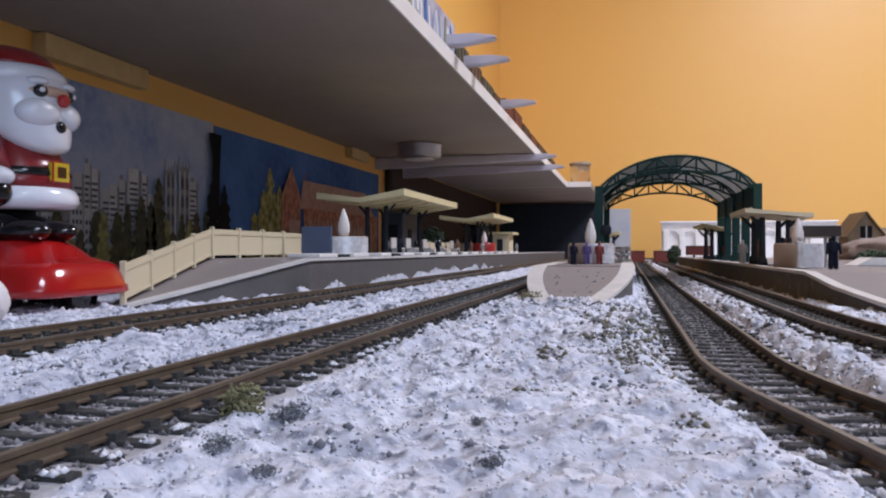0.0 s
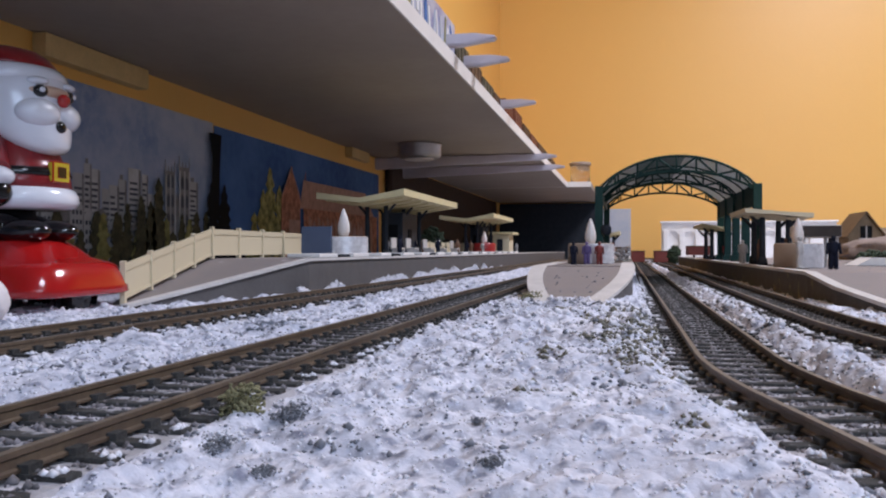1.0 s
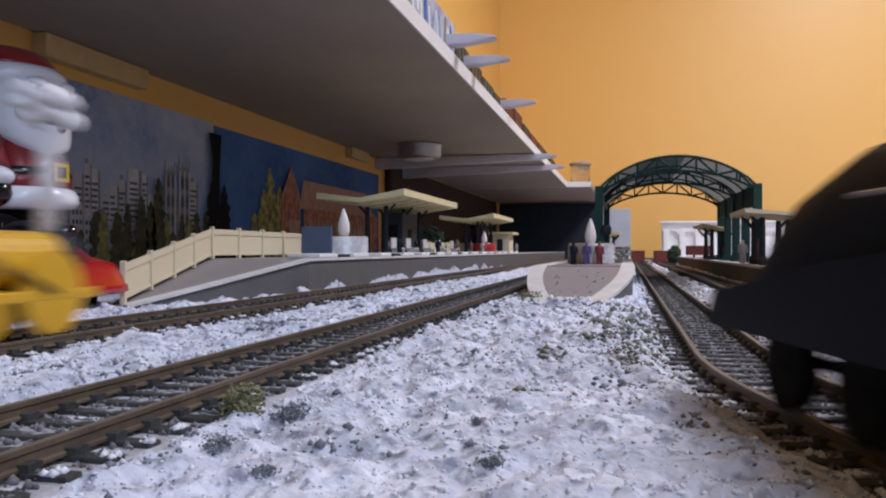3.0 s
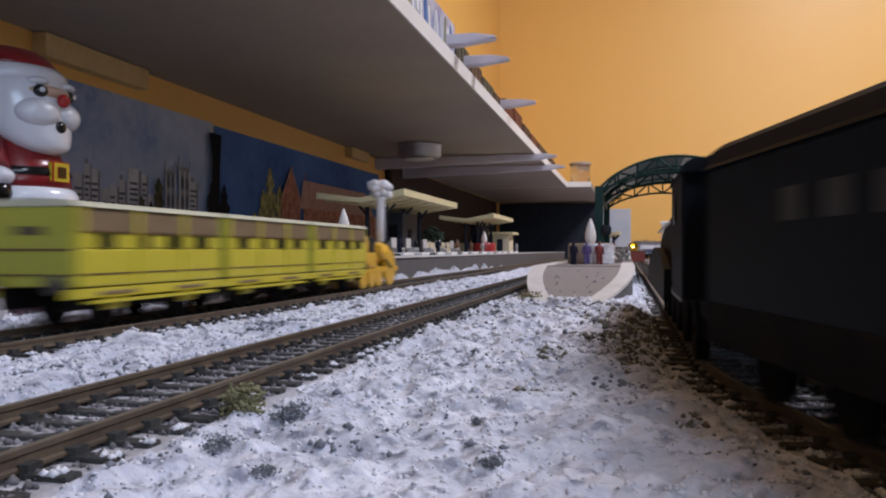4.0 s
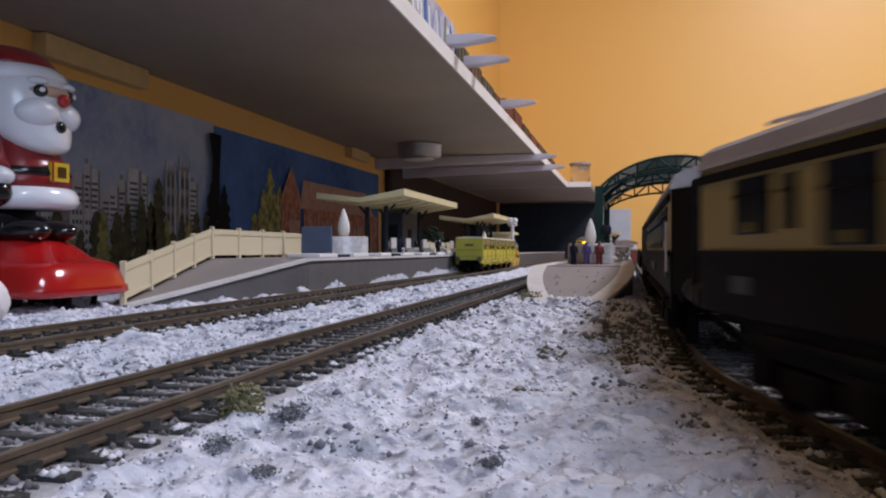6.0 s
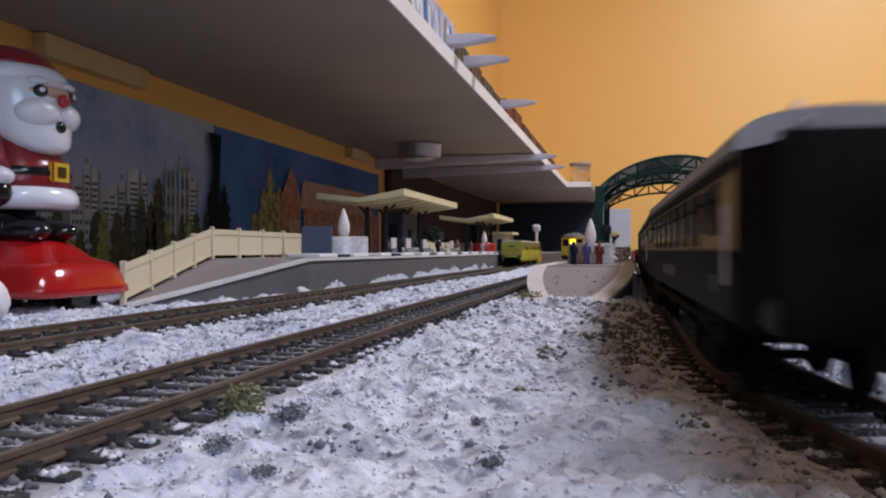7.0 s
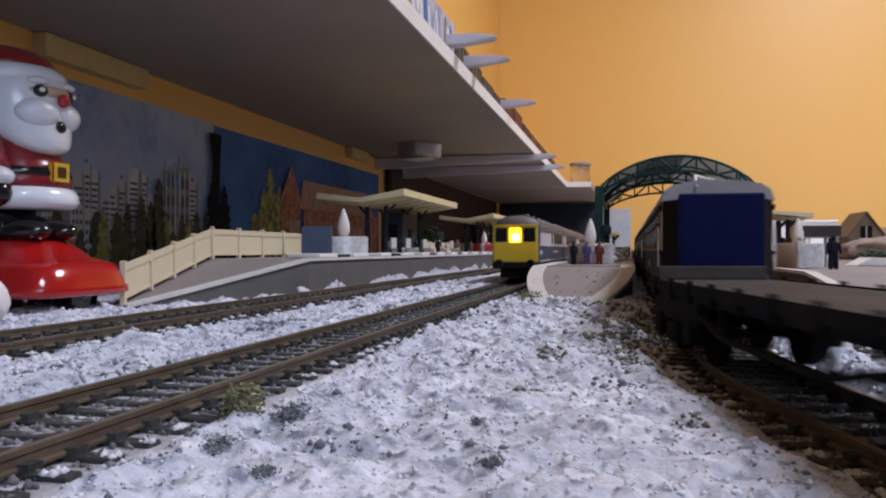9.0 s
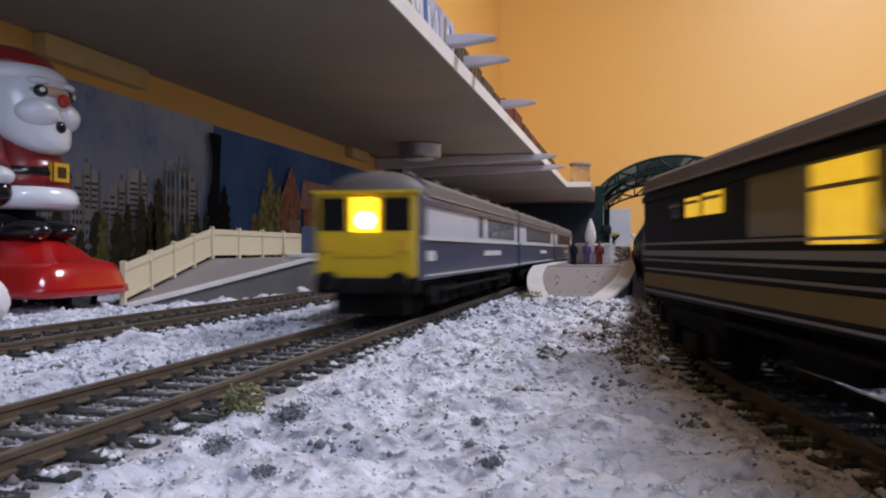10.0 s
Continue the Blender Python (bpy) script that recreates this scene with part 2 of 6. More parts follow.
# ---- mesh helpers ----
def part(name, bm, mat, parent=None, label="", smooth=False):
    me = bpy.data.meshes.new(name)
    bm.to_mesh(me)
    bm.free()
    for m in (mat if isinstance(mat, (list, tuple)) else [mat]):
        me.materials.append(m)
    if smooth:
        me.shade_smooth()
    ob = new(name, me)
    if parent:
        ob.parent = parent
    if label:
        tagged(ob, label)
    return ob


def thing(name, label, category, m=None, group="", kind=""):
    ob = new(name)
    ob.empty_display_size = 0.01
    if m is not None:
        ob.matrix_world = m
    return tagged(ob, label, category, group, kind)


def box(x0, x1, y0, y1, z0, z1, bevel=0.0, bm=None, mat=0):
    bm = bm or bmesh.new()
    r = bmesh.ops.create_cube(bm, size=1.0)
    v = r["verts"]
    bmesh.ops.transform(bm, verts=v, matrix=Matrix.Translation(((x0 + x1) / 2, (y0 + y1) / 2, (z0 + z1) / 2)) @ Matrix.Diagonal((x1 - x0, y1 - y0, z1 - z0, 1)))
    faces = {f for w in v for f in w.link_faces}
    for f in faces:
        f.material_index = mat
    if bevel:
        edges = list({e for w in v for e in w.link_edges})
        bmesh.ops.bevel(bm, geom=edges, offset=bevel, segments=2, affect="EDGES", profile=0.6)
    return bm


def tube(p, q, r0, r1=None, sides=12, bm=None, mat=0):
    bm = bm or bmesh.new()
    p, q = Vector(p), Vector(q)
    r1 = r0 if r1 is None else r1
    d = q - p
    m = Matrix.Translation((p + q) / 2) @ d.to_track_quat("Z", "Y").to_matrix().to_4x4()
    r = bmesh.ops.create_cone(bm, cap_ends=True, segments=sides, radius1=max(r0, 1e-5), radius2=max(r1, 1e-5), depth=d.length, matrix=m)
    for f in {f for w in r["verts"] for f in w.link_faces}:
        f.material_index = mat
    return bm


def ball(c, rx, ry, rz, bm=None, mat=0, u=20, v=14, turn=None):
    bm = bm or bmesh.new()
    m = Matrix.Translation(c) @ (turn or Matrix()) @ Matrix.Diagonal((rx, ry, rz, 1))
    r = bmesh.ops.create_uvsphere(bm, u_segments=u, v_segments=v, radius=1.0, matrix=m)
    for f in {f for w in r["verts"] for f in w.link_faces}:
        f.material_index = mat
        f.smooth = True
    return bm


def lathe(profile, sides=28, bm=None, mat=0, at=(0, 0, 0), squash=1.0):
    """Turned solid: (radius, height) pairs from bottom to top."""
    bm = bm or bmesh.new()
    rings = []
    for r, z in profile:
        rings.append([bm.verts.new((at[0] + r * math.cos(2 * math.pi * k / sides), at[1] + squash * r * math.sin(2 * math.pi * k / sides), at[2] + z)) for k in range(sides)])
    for a, b in zip(rings, rings[1:]):
        for k in range(sides):
            f = bm.faces.new((a[k], a[(k + 1) % sides], b[(k + 1) % sides], b[k]))
            f.material_index, f.smooth = mat, True
    for ring, flip in ((rings[0], True), (rings[-1], False)):
        f = bm.faces.new(ring[::-1] if flip else ring)
        f.material_index = mat
    return bm


def extrude(outline, axis, a, b, bm=None, mat=0):
    """A prism: outline of 2D points, stretched along one axis from a to b."""
    bm = bm or bmesh.new()

    def at(p, k):
        return {"x": (k, p[0], p[1]), "y": (p[0], k, p[1]), "z": (p[0], p[1], k)}[axis]
    lo = [bm.verts.new(at(p, a)) for p in outline]
    hi = [bm.verts.new(at(p, b)) for p in outline]
    n = len(outline)
    fs = [bm.faces.new(lo[::-1]), bm.faces.new(hi)]
    for k in range(n):
        fs.append(bm.faces.new((lo[k], lo[(k + 1) % n], hi[(k + 1) % n], hi[k])))
    for f in fs:
        f.material_index = mat
    bmesh.ops.recalc_face_normals(bm, faces=fs)
    return bm


def grid_object(name, xs, ys, zfun, mat):
    nx, ny = len(xs), len(ys)
    X, Y = np.meshgrid(xs, ys)
    Z = zfun(X, Y)
    co = np.stack([X, Y, Z], -1).reshape(-1, 3)
    i = np.arange(nx * ny).reshape(ny, nx)
    quads = np.stack([i[:-1, :-1], i[:-1, 1:], i[1:, 1:], i[1:, :-1]], -1).reshape(-1, 4)
    me = bpy.data.meshes.new(name)
    me.vertices.add(len(co))
    me.vertices.foreach_set("co", co.ravel())
    me.loops.add(quads.size)
    me.loops.foreach_set("vertex_index", quads.ravel())
    me.polygons.add(len(quads))
    me.polygons.foreach_set("loop_start", np.arange(0, quads.size, 4))
    me.update(calc_edges=True)
    me.materials.append(mat)
    me.shade_smooth()
    return new(name, me)


def value_noise(X, Y, step, seed):
    """Smooth random heights on a lattice of that step, -1 to 1."""
    rng = np.random.RandomState(seed)
    table = rng.rand(256, 256) * 2 - 1
    gx, gy = X / step, Y / step
    ix, iy = np.floor(gx).astype(int), np.floor(gy).astype(int)
    fx, fy = gx - ix, gy - iy
    fx, fy = fx * fx * (3 - 2 * fx), fy * fy * (3 - 2 * fy)

    def at(a, b):
        return table[(ix + a) % 256, (iy + b) % 256]
    return (at(0, 0) * (1 - fx) + at(1, 0) * fx) * (1 - fy) + (at(0, 1) * (1 - fx) + at(1, 1) * fx) * fy


def clumps(name, spots, mat, soft=False):
    """Many small uneven lumps joined into one mesh. spots: x, y, z, size."""
    base = np.array([(1, 0, 0), (-1, 0, 0), (0, 1, 0), (0, -1, 0), (0, 0, 1), (0, 0, -1)], float)
    tri = np.array([(0, 2, 4), (2, 1, 4), (1, 3, 4), (3, 0, 4), (2, 0, 5), (1, 2, 5), (3, 1, 5), (0, 3, 5)])
    rng = np.random.RandomState(len(spots))
    spots = np.asarray(spots, float)
    n = len(spots)
    a = rng.rand(n) * 6.28
    c, s = np.cos(a), np.sin(a)
    P = base[None] * (0.55 + 0.9 * rng.rand(n, 6, 1)) + 0.35 * (rng.rand(n, 6, 3) - 0.5)
    R = np.stack([P[..., 0] * c[:, None] - P[..., 1] * s[:, None], P[..., 0] * s[:, None] + P[..., 1] * c[:, None], P[..., 2] * 0.8], -1)
    co = (R * spots[:, 3][:, None, None] + spots[:, None, :3]).reshape(-1, 3)
    fs = (tri[None] + 6 * np.arange(n)[:, None, None]).reshape(-1, 3)
    me = bpy.data.meshes.new(name)
    me.vertices.add(len(co))
    me.vertices.foreach_set("co", co.ravel())
    me.loops.add(fs.size)
    me.loops.foreach_set("vertex_index", fs.ravel())
    me.polygons.add(len(fs))
    me.polygons.foreach_set("loop_start", np.arange(0, fs.size, 3))
    me.update(calc_edges=True)
    me.materials.append(mat)
    if soft:
        me.shade_smooth()
    return new(name, me)


# ---- track plan: four tracks side by side, straight past the station, turning right at the far end ----
RAIL_Z = 0.006
TURN_S, TURN_X = 1.9, 0.5
TRACKS = {"outer": -0.162, "down": -0.0792, "up": 0.0272, "bay": 0.0678}
HALF_GAUGE = {"outer": 0.0122, "down": 0.0104, "up": 0.0095, "bay": 0.00825}
TRACK_DROP = {"outer": 0.0, "down": 0.0, "up": 0.0035, "bay": 0.0}
PITCH = {"outer": 0.0081, "down": 0.0081, "up": 0.0092, "bay": 0.0081}


def up_shift(q):
    """How far the curving track swings out towards the near end."""
    k = np.maximum(0.2154 - np.asarray(q, float), 0.0)
    near = 0.00626 + 0.2137 * (k - 0.0586) + 0.80 * np.maximum(k - 0.16, 0) ** 2
    return np.where(k < 0.0586, 1.823 * k * k, np.where(k < 0.42, near, 0.1376 + 0.15 * np.tanh(0.63 * (k - 0.42) / 0.15)))


def bay_shift(q):
    k = np.maximum(0.30 - np.asarray(q, float), 0.0)
    return np.where(k < 0.25, 0.9 * k * k, 0.05625 + 0.33 * np.tanh(0.45 * (k - 0.25) / 0.33))


def lateral(key, q):
    """Where a track runs, across the layout, q metres along it."""
    return TRACKS[key] + (up_shift(q) if key == "up" else bay_shift(q) if key == "bay" else 0.0)


def on_track(key, q):
    """Place and heading at q metres along a track."""
    lat = TRACKS[key]
    if q <= TURN_S:
        slope = float(lateral(key, q + 0.002) - lateral(key, q - 0.002)) / 0.004
        return Vector((float(lateral(key, q)), q, RAIL_Z - TRACK_DROP[key])), math.atan2(1.0, slope)
    r = TURN_X - lat
    a = (q - TURN_S) / r
    if a < math.pi / 2:
        return Vector((TURN_X - r * math.cos(a), TURN_S + r * math.sin(a), RAIL_Z - TRACK_DROP[key])), math.pi / 2 - a
    return Vector((TURN_X + (q - TURN_S - r * math.pi / 2), TURN_S + r, RAIL_Z - TRACK_DROP[key])), 0.0


def sweep(key, q0, q1, step, profile, mat, name, parent, offset=0.0):
    """Profile (across, up) carried along a track from q0 to q1."""
    bm = bmesh.new()
    rings = []
    for q in np.arange(q0, q1 + step, step):
        p, h = on_track(key, q)
        right = Vector((math.sin(h), -math.cos(h), 0))
        rings.append([bm.verts.new(p + right * (offset + a) + Vector((0, 0, b))) for a, b in profile])
    n = len(profile)
    for r, t in zip(rings, rings[1:]):
        for k in range(n):
            bm.faces.new((r[k], r[(k + 1) % n], t[(k + 1) % n], t[k]))
    bmesh.ops.recalc_face_normals(bm, faces=bm.faces)
    for f in bm.faces:
        c = f.calc_center_median()
        f.material_index = 1 if f.normal.z > 0.8 and c.z > RAIL_Z - TRACK_DROP[key] - 0.0004 else 0
    return part(name, bm, mat, parent)


# ---- room ----
def room():
    def slab(name, x0, x1, y0, y1, z0, z1, mat, label, category):
        ob = part(name, box(x0, x1, y0, y1, z0, z1), mat)
        return tagged(ob, label, category, kind="structure")
    slab("wall_west", -0.52, -0.424, -2.7, 2.785, -0.9, 1.5, ORANGE, "orange painted side wall behind the shelf", "wall")
    slab("wall_north", -0.424, 2.6, 2.685, 2.785, -0.9, 1.5, ORANGE, "bright orange painted end wall", "wall")
    slab("wall_east", 2.6, 2.7, -2.7, 2.785, -0.9, 1.5, WHITE_WALL, "plain warm grey side wall", "wall")
    w = part("wall_south", box(-0.424, 2.6, -2.7, -2.6, -0.9, 0.2), WHITE_WALL)
    tagged(w, "warm grey wall with a wide window", "wall", kind="structure")
    part("lintel", box(-0.424, 2.6, -2.7, -2.6, 1.42, 1.5), WHITE_WALL, w)
    part("pier", box(-0.424, 0.86, -2.7, -2.6, 0.2, 1.42), WHITE_WALL, w)
    part("pier", box(2.46, 2.6, -2.7, -2.6, 0.2, 1.42), WHITE_WALL, w)
    win = thing("window_1", "wide white-framed window letting in daylight", "window", kind="structure")
    for x0, x1, z0, z1 in ((0.86, 2.46, 0.2, 0.25), (0.86, 2.46, 1.37, 1.42), (0.86, 0.91, 0.25, 1.37), (2.41, 2.46, 0.25, 1.37), (1.635, 1.685, 0.25, 1.37)):
        part("window_frame", box(x0, x1, -2.68, -2.62, z0, z1, 0.004), WHITE_CARD, win)
    for x0, x1 in ((0.91, 1.635), (1.685, 2.41)):
        p = part("pane", box(x0, x1, -2.652, -2.648, 0.25, 1.37), PANE, win)
        p.visible_shadow = False
    slab("floor", -0.52, 2.7, -2.7, 2.785, -1.0, -0.9, CARPET, "brown carpeted floor under the layout", "floor")
    slab("ceiling", -0.52, 2.7, -2.7, 2.785, 1.5, 1.6, CEILING, "plain off-white ceiling", "ceiling")
    lamp = thing("ceiling_lamp", "added square cool white panel lamp on the unseen ceiling", "lamp", pose(0.95, 1.25, 1.5), "ceiling lamps")
    part("panel", box(-0.29, 0.29, -0.29, 0.29, -0.03, 0.0, 0.004), WHITE_CARD, lamp)
    copy_thing(lamp, pose(0.90, -0.85, 1.5))
    base = tagged(part("baseboard", box(-0.424, 0.5, -2.5, 2.6, -0.04, -0.012), PINE), "plywood baseboard carrying the railway layout", "baseboard", kind="structure")
    for x, y in ((-0.38, -2.4), (-0.38, 2.5), (0.46, -2.4), (0.46, 2.0)):
        part("leg", box(x - 0.03, x + 0.03, y - 0.03, y + 0.03, -0.9, -0.04), PINE, base)


def return_board():
    b = tagged(part("baseboard_return", box(0.501, 2.5, 2.1, 2.6, -0.04, -0.012), PINE), "plywood return board along the end wall", "baseboard", kind="structure")
    for x in (1.4, 2.44):
        part("leg", box(x - 0.03, x + 0.03, 2.2, 2.26, -0.9, -0.04), PINE, b)


def ground_height(X, Y):
    z = 0.0012 * value_noise(X, Y, 0.035, 3) + 0.0011 * value_noise(X, Y, 0.009, 4) + 0.0009 * value_noise(X, Y, 0.0045, 5) + 0.0007 * value_noise(X, Y, 0.0024, 6) + 0.0007 * (0.5 - np.abs(value_noise(X, Y, 0.0017, 7)))
    far_lumps = np.clip((Y - 0.13) / 0.08, 0, 1)
    z = z + far_lumps * (0.0012 * value_noise(X, Y, 0.0075, 14) + 0.0011 * value_noise(X, Y, 0.0042, 15)) + 0.0028
    # bank of snow in front of the island platform
    z = z + 0.0026 * np.exp(-((X + 0.025) / 0.05) ** 2 - ((Y - 0.31) / 0.07) ** 2)
    for key in TRACKS:
        d = np.abs(X - lateral(key, Y))
        if TRACK_DROP[key]:
            b = np.clip((HALF_GAUGE[key] + np.where(X > lateral(key, Y), 0.0135, 0.0185) - d) / np.where(X > lateral(key, Y), 0.006, 0.011), 0, 1)
            z = z - TRACK_DROP[key] * b * b * (3 - 2 * b)
        m = np.clip((HALF_GAUGE[key] + 0.0085 - d) / 0.003, 0, 1) * (Y < 1.95)
        z = z * (1 - m) + m * (0.0012 - TRACK_DROP[key] + 0.0005 * value_noise(X, Y, 0.004, 8))
    far = np.clip((Y - 1.8) / 0.1, 0, 1)
    return z * (1 - far) - 0.0030 * far


def ground():
    xs = np.concatenate([np.linspace(-0.424, -0.26, 40, endpoint=False), np.arange(-0.26, -0.1, 0.0016), np.arange(-0.1, 0.1, 0.0008), np.arange(0.1, 0.22, 0.0016), np.linspace(0.22, 0.5, 50)])
    ys = np.concatenate([np.linspace(-2.5, 0.02, 60, endpoint=False), np.arange(0.02, 0.2, 0.0008), np.arange(0.2, 0.62, 0.0018), np.linspace(0.62, 1.2, 120, endpoint=False), np.linspace(1.2, 2.6, 80)])
    ob = grid_object("ground", xs, ys, ground_height, SNOW)
    tagged(ob, "ground covered with white model snow and dark scatter", "ground", kind="structure")
    leg = grid_object("ground_return", np.linspace(0.5, 2.5, 40), np.linspace(2.1, 2.6, 30), lambda X, Y: -0.0030 + 0 * X, SNOW)
    tagged(leg, "snow-covered ground of the return leg", "ground", kind="structure")
    rng = np.random.RandomState(11)

    def sprinkle(n, x0, x1, y0, y1, lo, hi, keep=None, power=1.6):
        y = y0 + (y1 - y0) * rng.rand(n) ** power
        x = x0 + (x1 - x0) * rng.rand(n)
        s = (lo + (hi - lo) * rng.rand(n) ** 3) * (0.62 + 0.38 * np.clip((y - 0.06) / 0.2, 0, 1.3))
        ok = np.ones(n, bool)
        for key in TRACKS:
            ok &= np.abs(x - lateral(key, y)) > HALF_GAUGE[key] + 0.0068
        ok &= ~((x > -0.062) & (x < 0.006) & (y > 0.385)) & ~((x < -0.18) & (y > 0.33)) & ~((x > 0.086) & (y > 0.36))
        if keep is not None:
            ok &= keep(x, y)
        x, y, s = x[ok], y[ok], s[ok]
        return np.stack([x, y, ground_height(x, y) + s * 0.25, s], -1)
    tagged(clumps("snow_scatter", sprinkle(80000, -0.30, 0.2, 0.06, 0.62, 0.0002, 0.0008), FLAKE, True), "loose white crumbs of model snow", "snow", kind="stuff")
    fluff = lambda x, y: (value_noise(x, y, 0.012, 26) + 0.8 * value_noise(x, y, 0.005, 27)) > 0.0
    tagged(clumps("snow_fluff", sprinkle(36000, -0.30, 0.2, 0.13, 0.66, 0.0004, 0.0017, fluff, 1.0), FLAKE), "shaggy white tufts of model snow", "snow", kind="stuff")
    patch = lambda x, y: (value_noise(x, y, 0.02, 21) + 0.7 * value_noise(x, y, 0.007, 22)) > 0.18
    tagged(clumps("grit_scatter", sprinkle(70000, -0.30, 0.2, 0.06, 0.62, 0.00012, 0.0006, patch, 1.2), GRIT), "dark grey crumbs showing through the snow", "scatter", kind="stuff")
    clots = lambda x, y: (value_noise(x, y, 0.03, 23) + 0.9 * value_noise(x, y, 0.008, 24)) > 0.62
    tagged(clumps("grit_clots", sprinkle(26000, -0.12, 0.06, 0.10, 0.42, 0.0004, 0.0013, clots, 1.1), GRIT), "blue-grey clots of scatter lying in the snow", "scatter", kind="stuff")
    lichen = lambda x, y: (np.exp(-((x - 0.004) / 0.017) ** 2 - ((y - 0.25) / 0.075) ** 2) + 0.55 * value_noise(x, y, 0.009, 25)) > 0.42
    tagged(clumps("olive_scatter", sprinkle(15000, -0.03, 0.03, 0.12, 0.40, 0.0003, 0.0011, lichen, 1.0), OLIVE_GRIT), "olive brown scatter between snow crumbs", "scatter", kind="stuff")
    beside = lambda x, y: np.min([np.abs(np.abs(x - lateral(k, y)) - HALF_GAUGE[k] - 0.0107) for k in TRACKS], 0) < 0.006
    tagged(clumps("ballast_edge", sprinkle(11000, -0.30, 0.2, 0.06, 0.75, 0.0003, 0.0012, beside), GRIT), "dark ballast crumbs along the tracks", "ballast", kind="stuff")
    # broken ballast between and beside the rails
    pts, caps = [], []
    for key in TRACKS:
        m = 9000
        y = 0.05 + 0.75 * rng.rand(m) ** 1.5
        half = HALF_GAUGE[key]
        d = 2 * (half + 0.006) * (rng.rand(m) - 0.5)
        keep = np.abs(np.abs(d) - half) > 0.0012
        s = (0.00025 + 0.0007 * rng.rand(m) ** 2)
        pts.append(np.stack([lateral(key, y) + d, y, 0.0026 - TRACK_DROP[key] + 0.0003 * rng.rand(m), s], -1)[keep])
        for k in range(94):
            q = 0.03 + k * PITCH[key]
            x0 = float(lateral(key, q))
            for side in (-1, 1):
                if rng.rand() < 0.6:
                    m = int(6 + 8 * rng.rand())
                    c = half + 0.0042 + 0.002 * rng.rand()
                    caps.append(np.stack([x0 + side * (c + 0.0022 * (rng.rand(m) - 0.5)), q + 0.0022 * (rng.rand(m) - 0.5), np.full(m, 0.0034 - TRACK_DROP[key]), 0.0003 + 0.0005 * rng.rand(m)], -1))
    tagged(clumps("ballast_stones", np.concatenate(pts), STONES), "lilac grey ballast stones between the rails", "ballast", kind="stuff")
    tagged(clumps("sleeper_snow", np.concatenate(caps), FLAKE, True), "snow lying on the sleeper ends", "snow", kind="stuff")
    n = 11000
    y = 0.42 + 0.75 * rng.rand(n) ** 1.3
    drift = np.maximum(0.001, 0.0055 + 0.0055 * value_noise(y, 0 * y, 0.03, 31))
    x = -0.1825 + 0.0055 * rng.rand(n) ** 2
    tagged(clumps("snow_drift", np.stack([x, y, 0.002 + drift * rng.rand(n) * (1 - (x + 0.1825) / 0.0056), 0.0004 + 0.0007 * rng.rand(n)], -1), FLAKE, True), "white snow drifted against the platform wall", "snow", kind="stuff")
    # moss tufts
    for x, y, r, n in ((-0.0600, 0.1160, 0.0036, 420), (-0.046, 0.385, 0.006, 300)):
        a, k = rng.rand(n) * 6.28, rng.rand(n) ** 0.5 * r
        px, py = x + k * np.cos(a), y + k * np.sin(a)
        hgt = ground_height(px, py) + rng.rand(n) * (0.0045 if r < 0.0065 and n > 150 else 0.0003)
        tagged(clumps("moss_tuft", np.stack([px, py, hgt, 0.0002 + 0.0003 * rng.rand(n)], -1), MOSS), "olive green moss tuft in the snow", "moss", kind="stuff")
    # single dark stones and white lumps
    for x, y, r, mat in ((-0.0215, 0.115, 0.0012, GRIT), (-0.0535, 0.1235, 0.0038, FLAKE), (-0.0525, 0.1175, 0.0032, GREY_SCATTER), (-0.0162, 0.095, 0.0019, GREY_SCATTER), (-0.0425, 0.0875, 0.0018, GREY_SCATTER),
                         (-0.0555, 0.1010, 0.0030, FLAKE), (-0.0545, 0.0985, 0.0026, GREY_SCATTER)):
        a = [(x + r * random.gauss(0, 0.4), y + r * random.gauss(0, 0.4), float(ground_height(np.array(x), np.array(y))) + r * abs(random.gauss(0, 0.3)), r * (0.05 + 0.09 * random.random())) for _ in range(220)]
        tagged(clumps("snow_lump" if mat is FLAKE else "stone", a, mat, True), "lump of scenic scatter lying in the snow", "stone", kind="stuff")


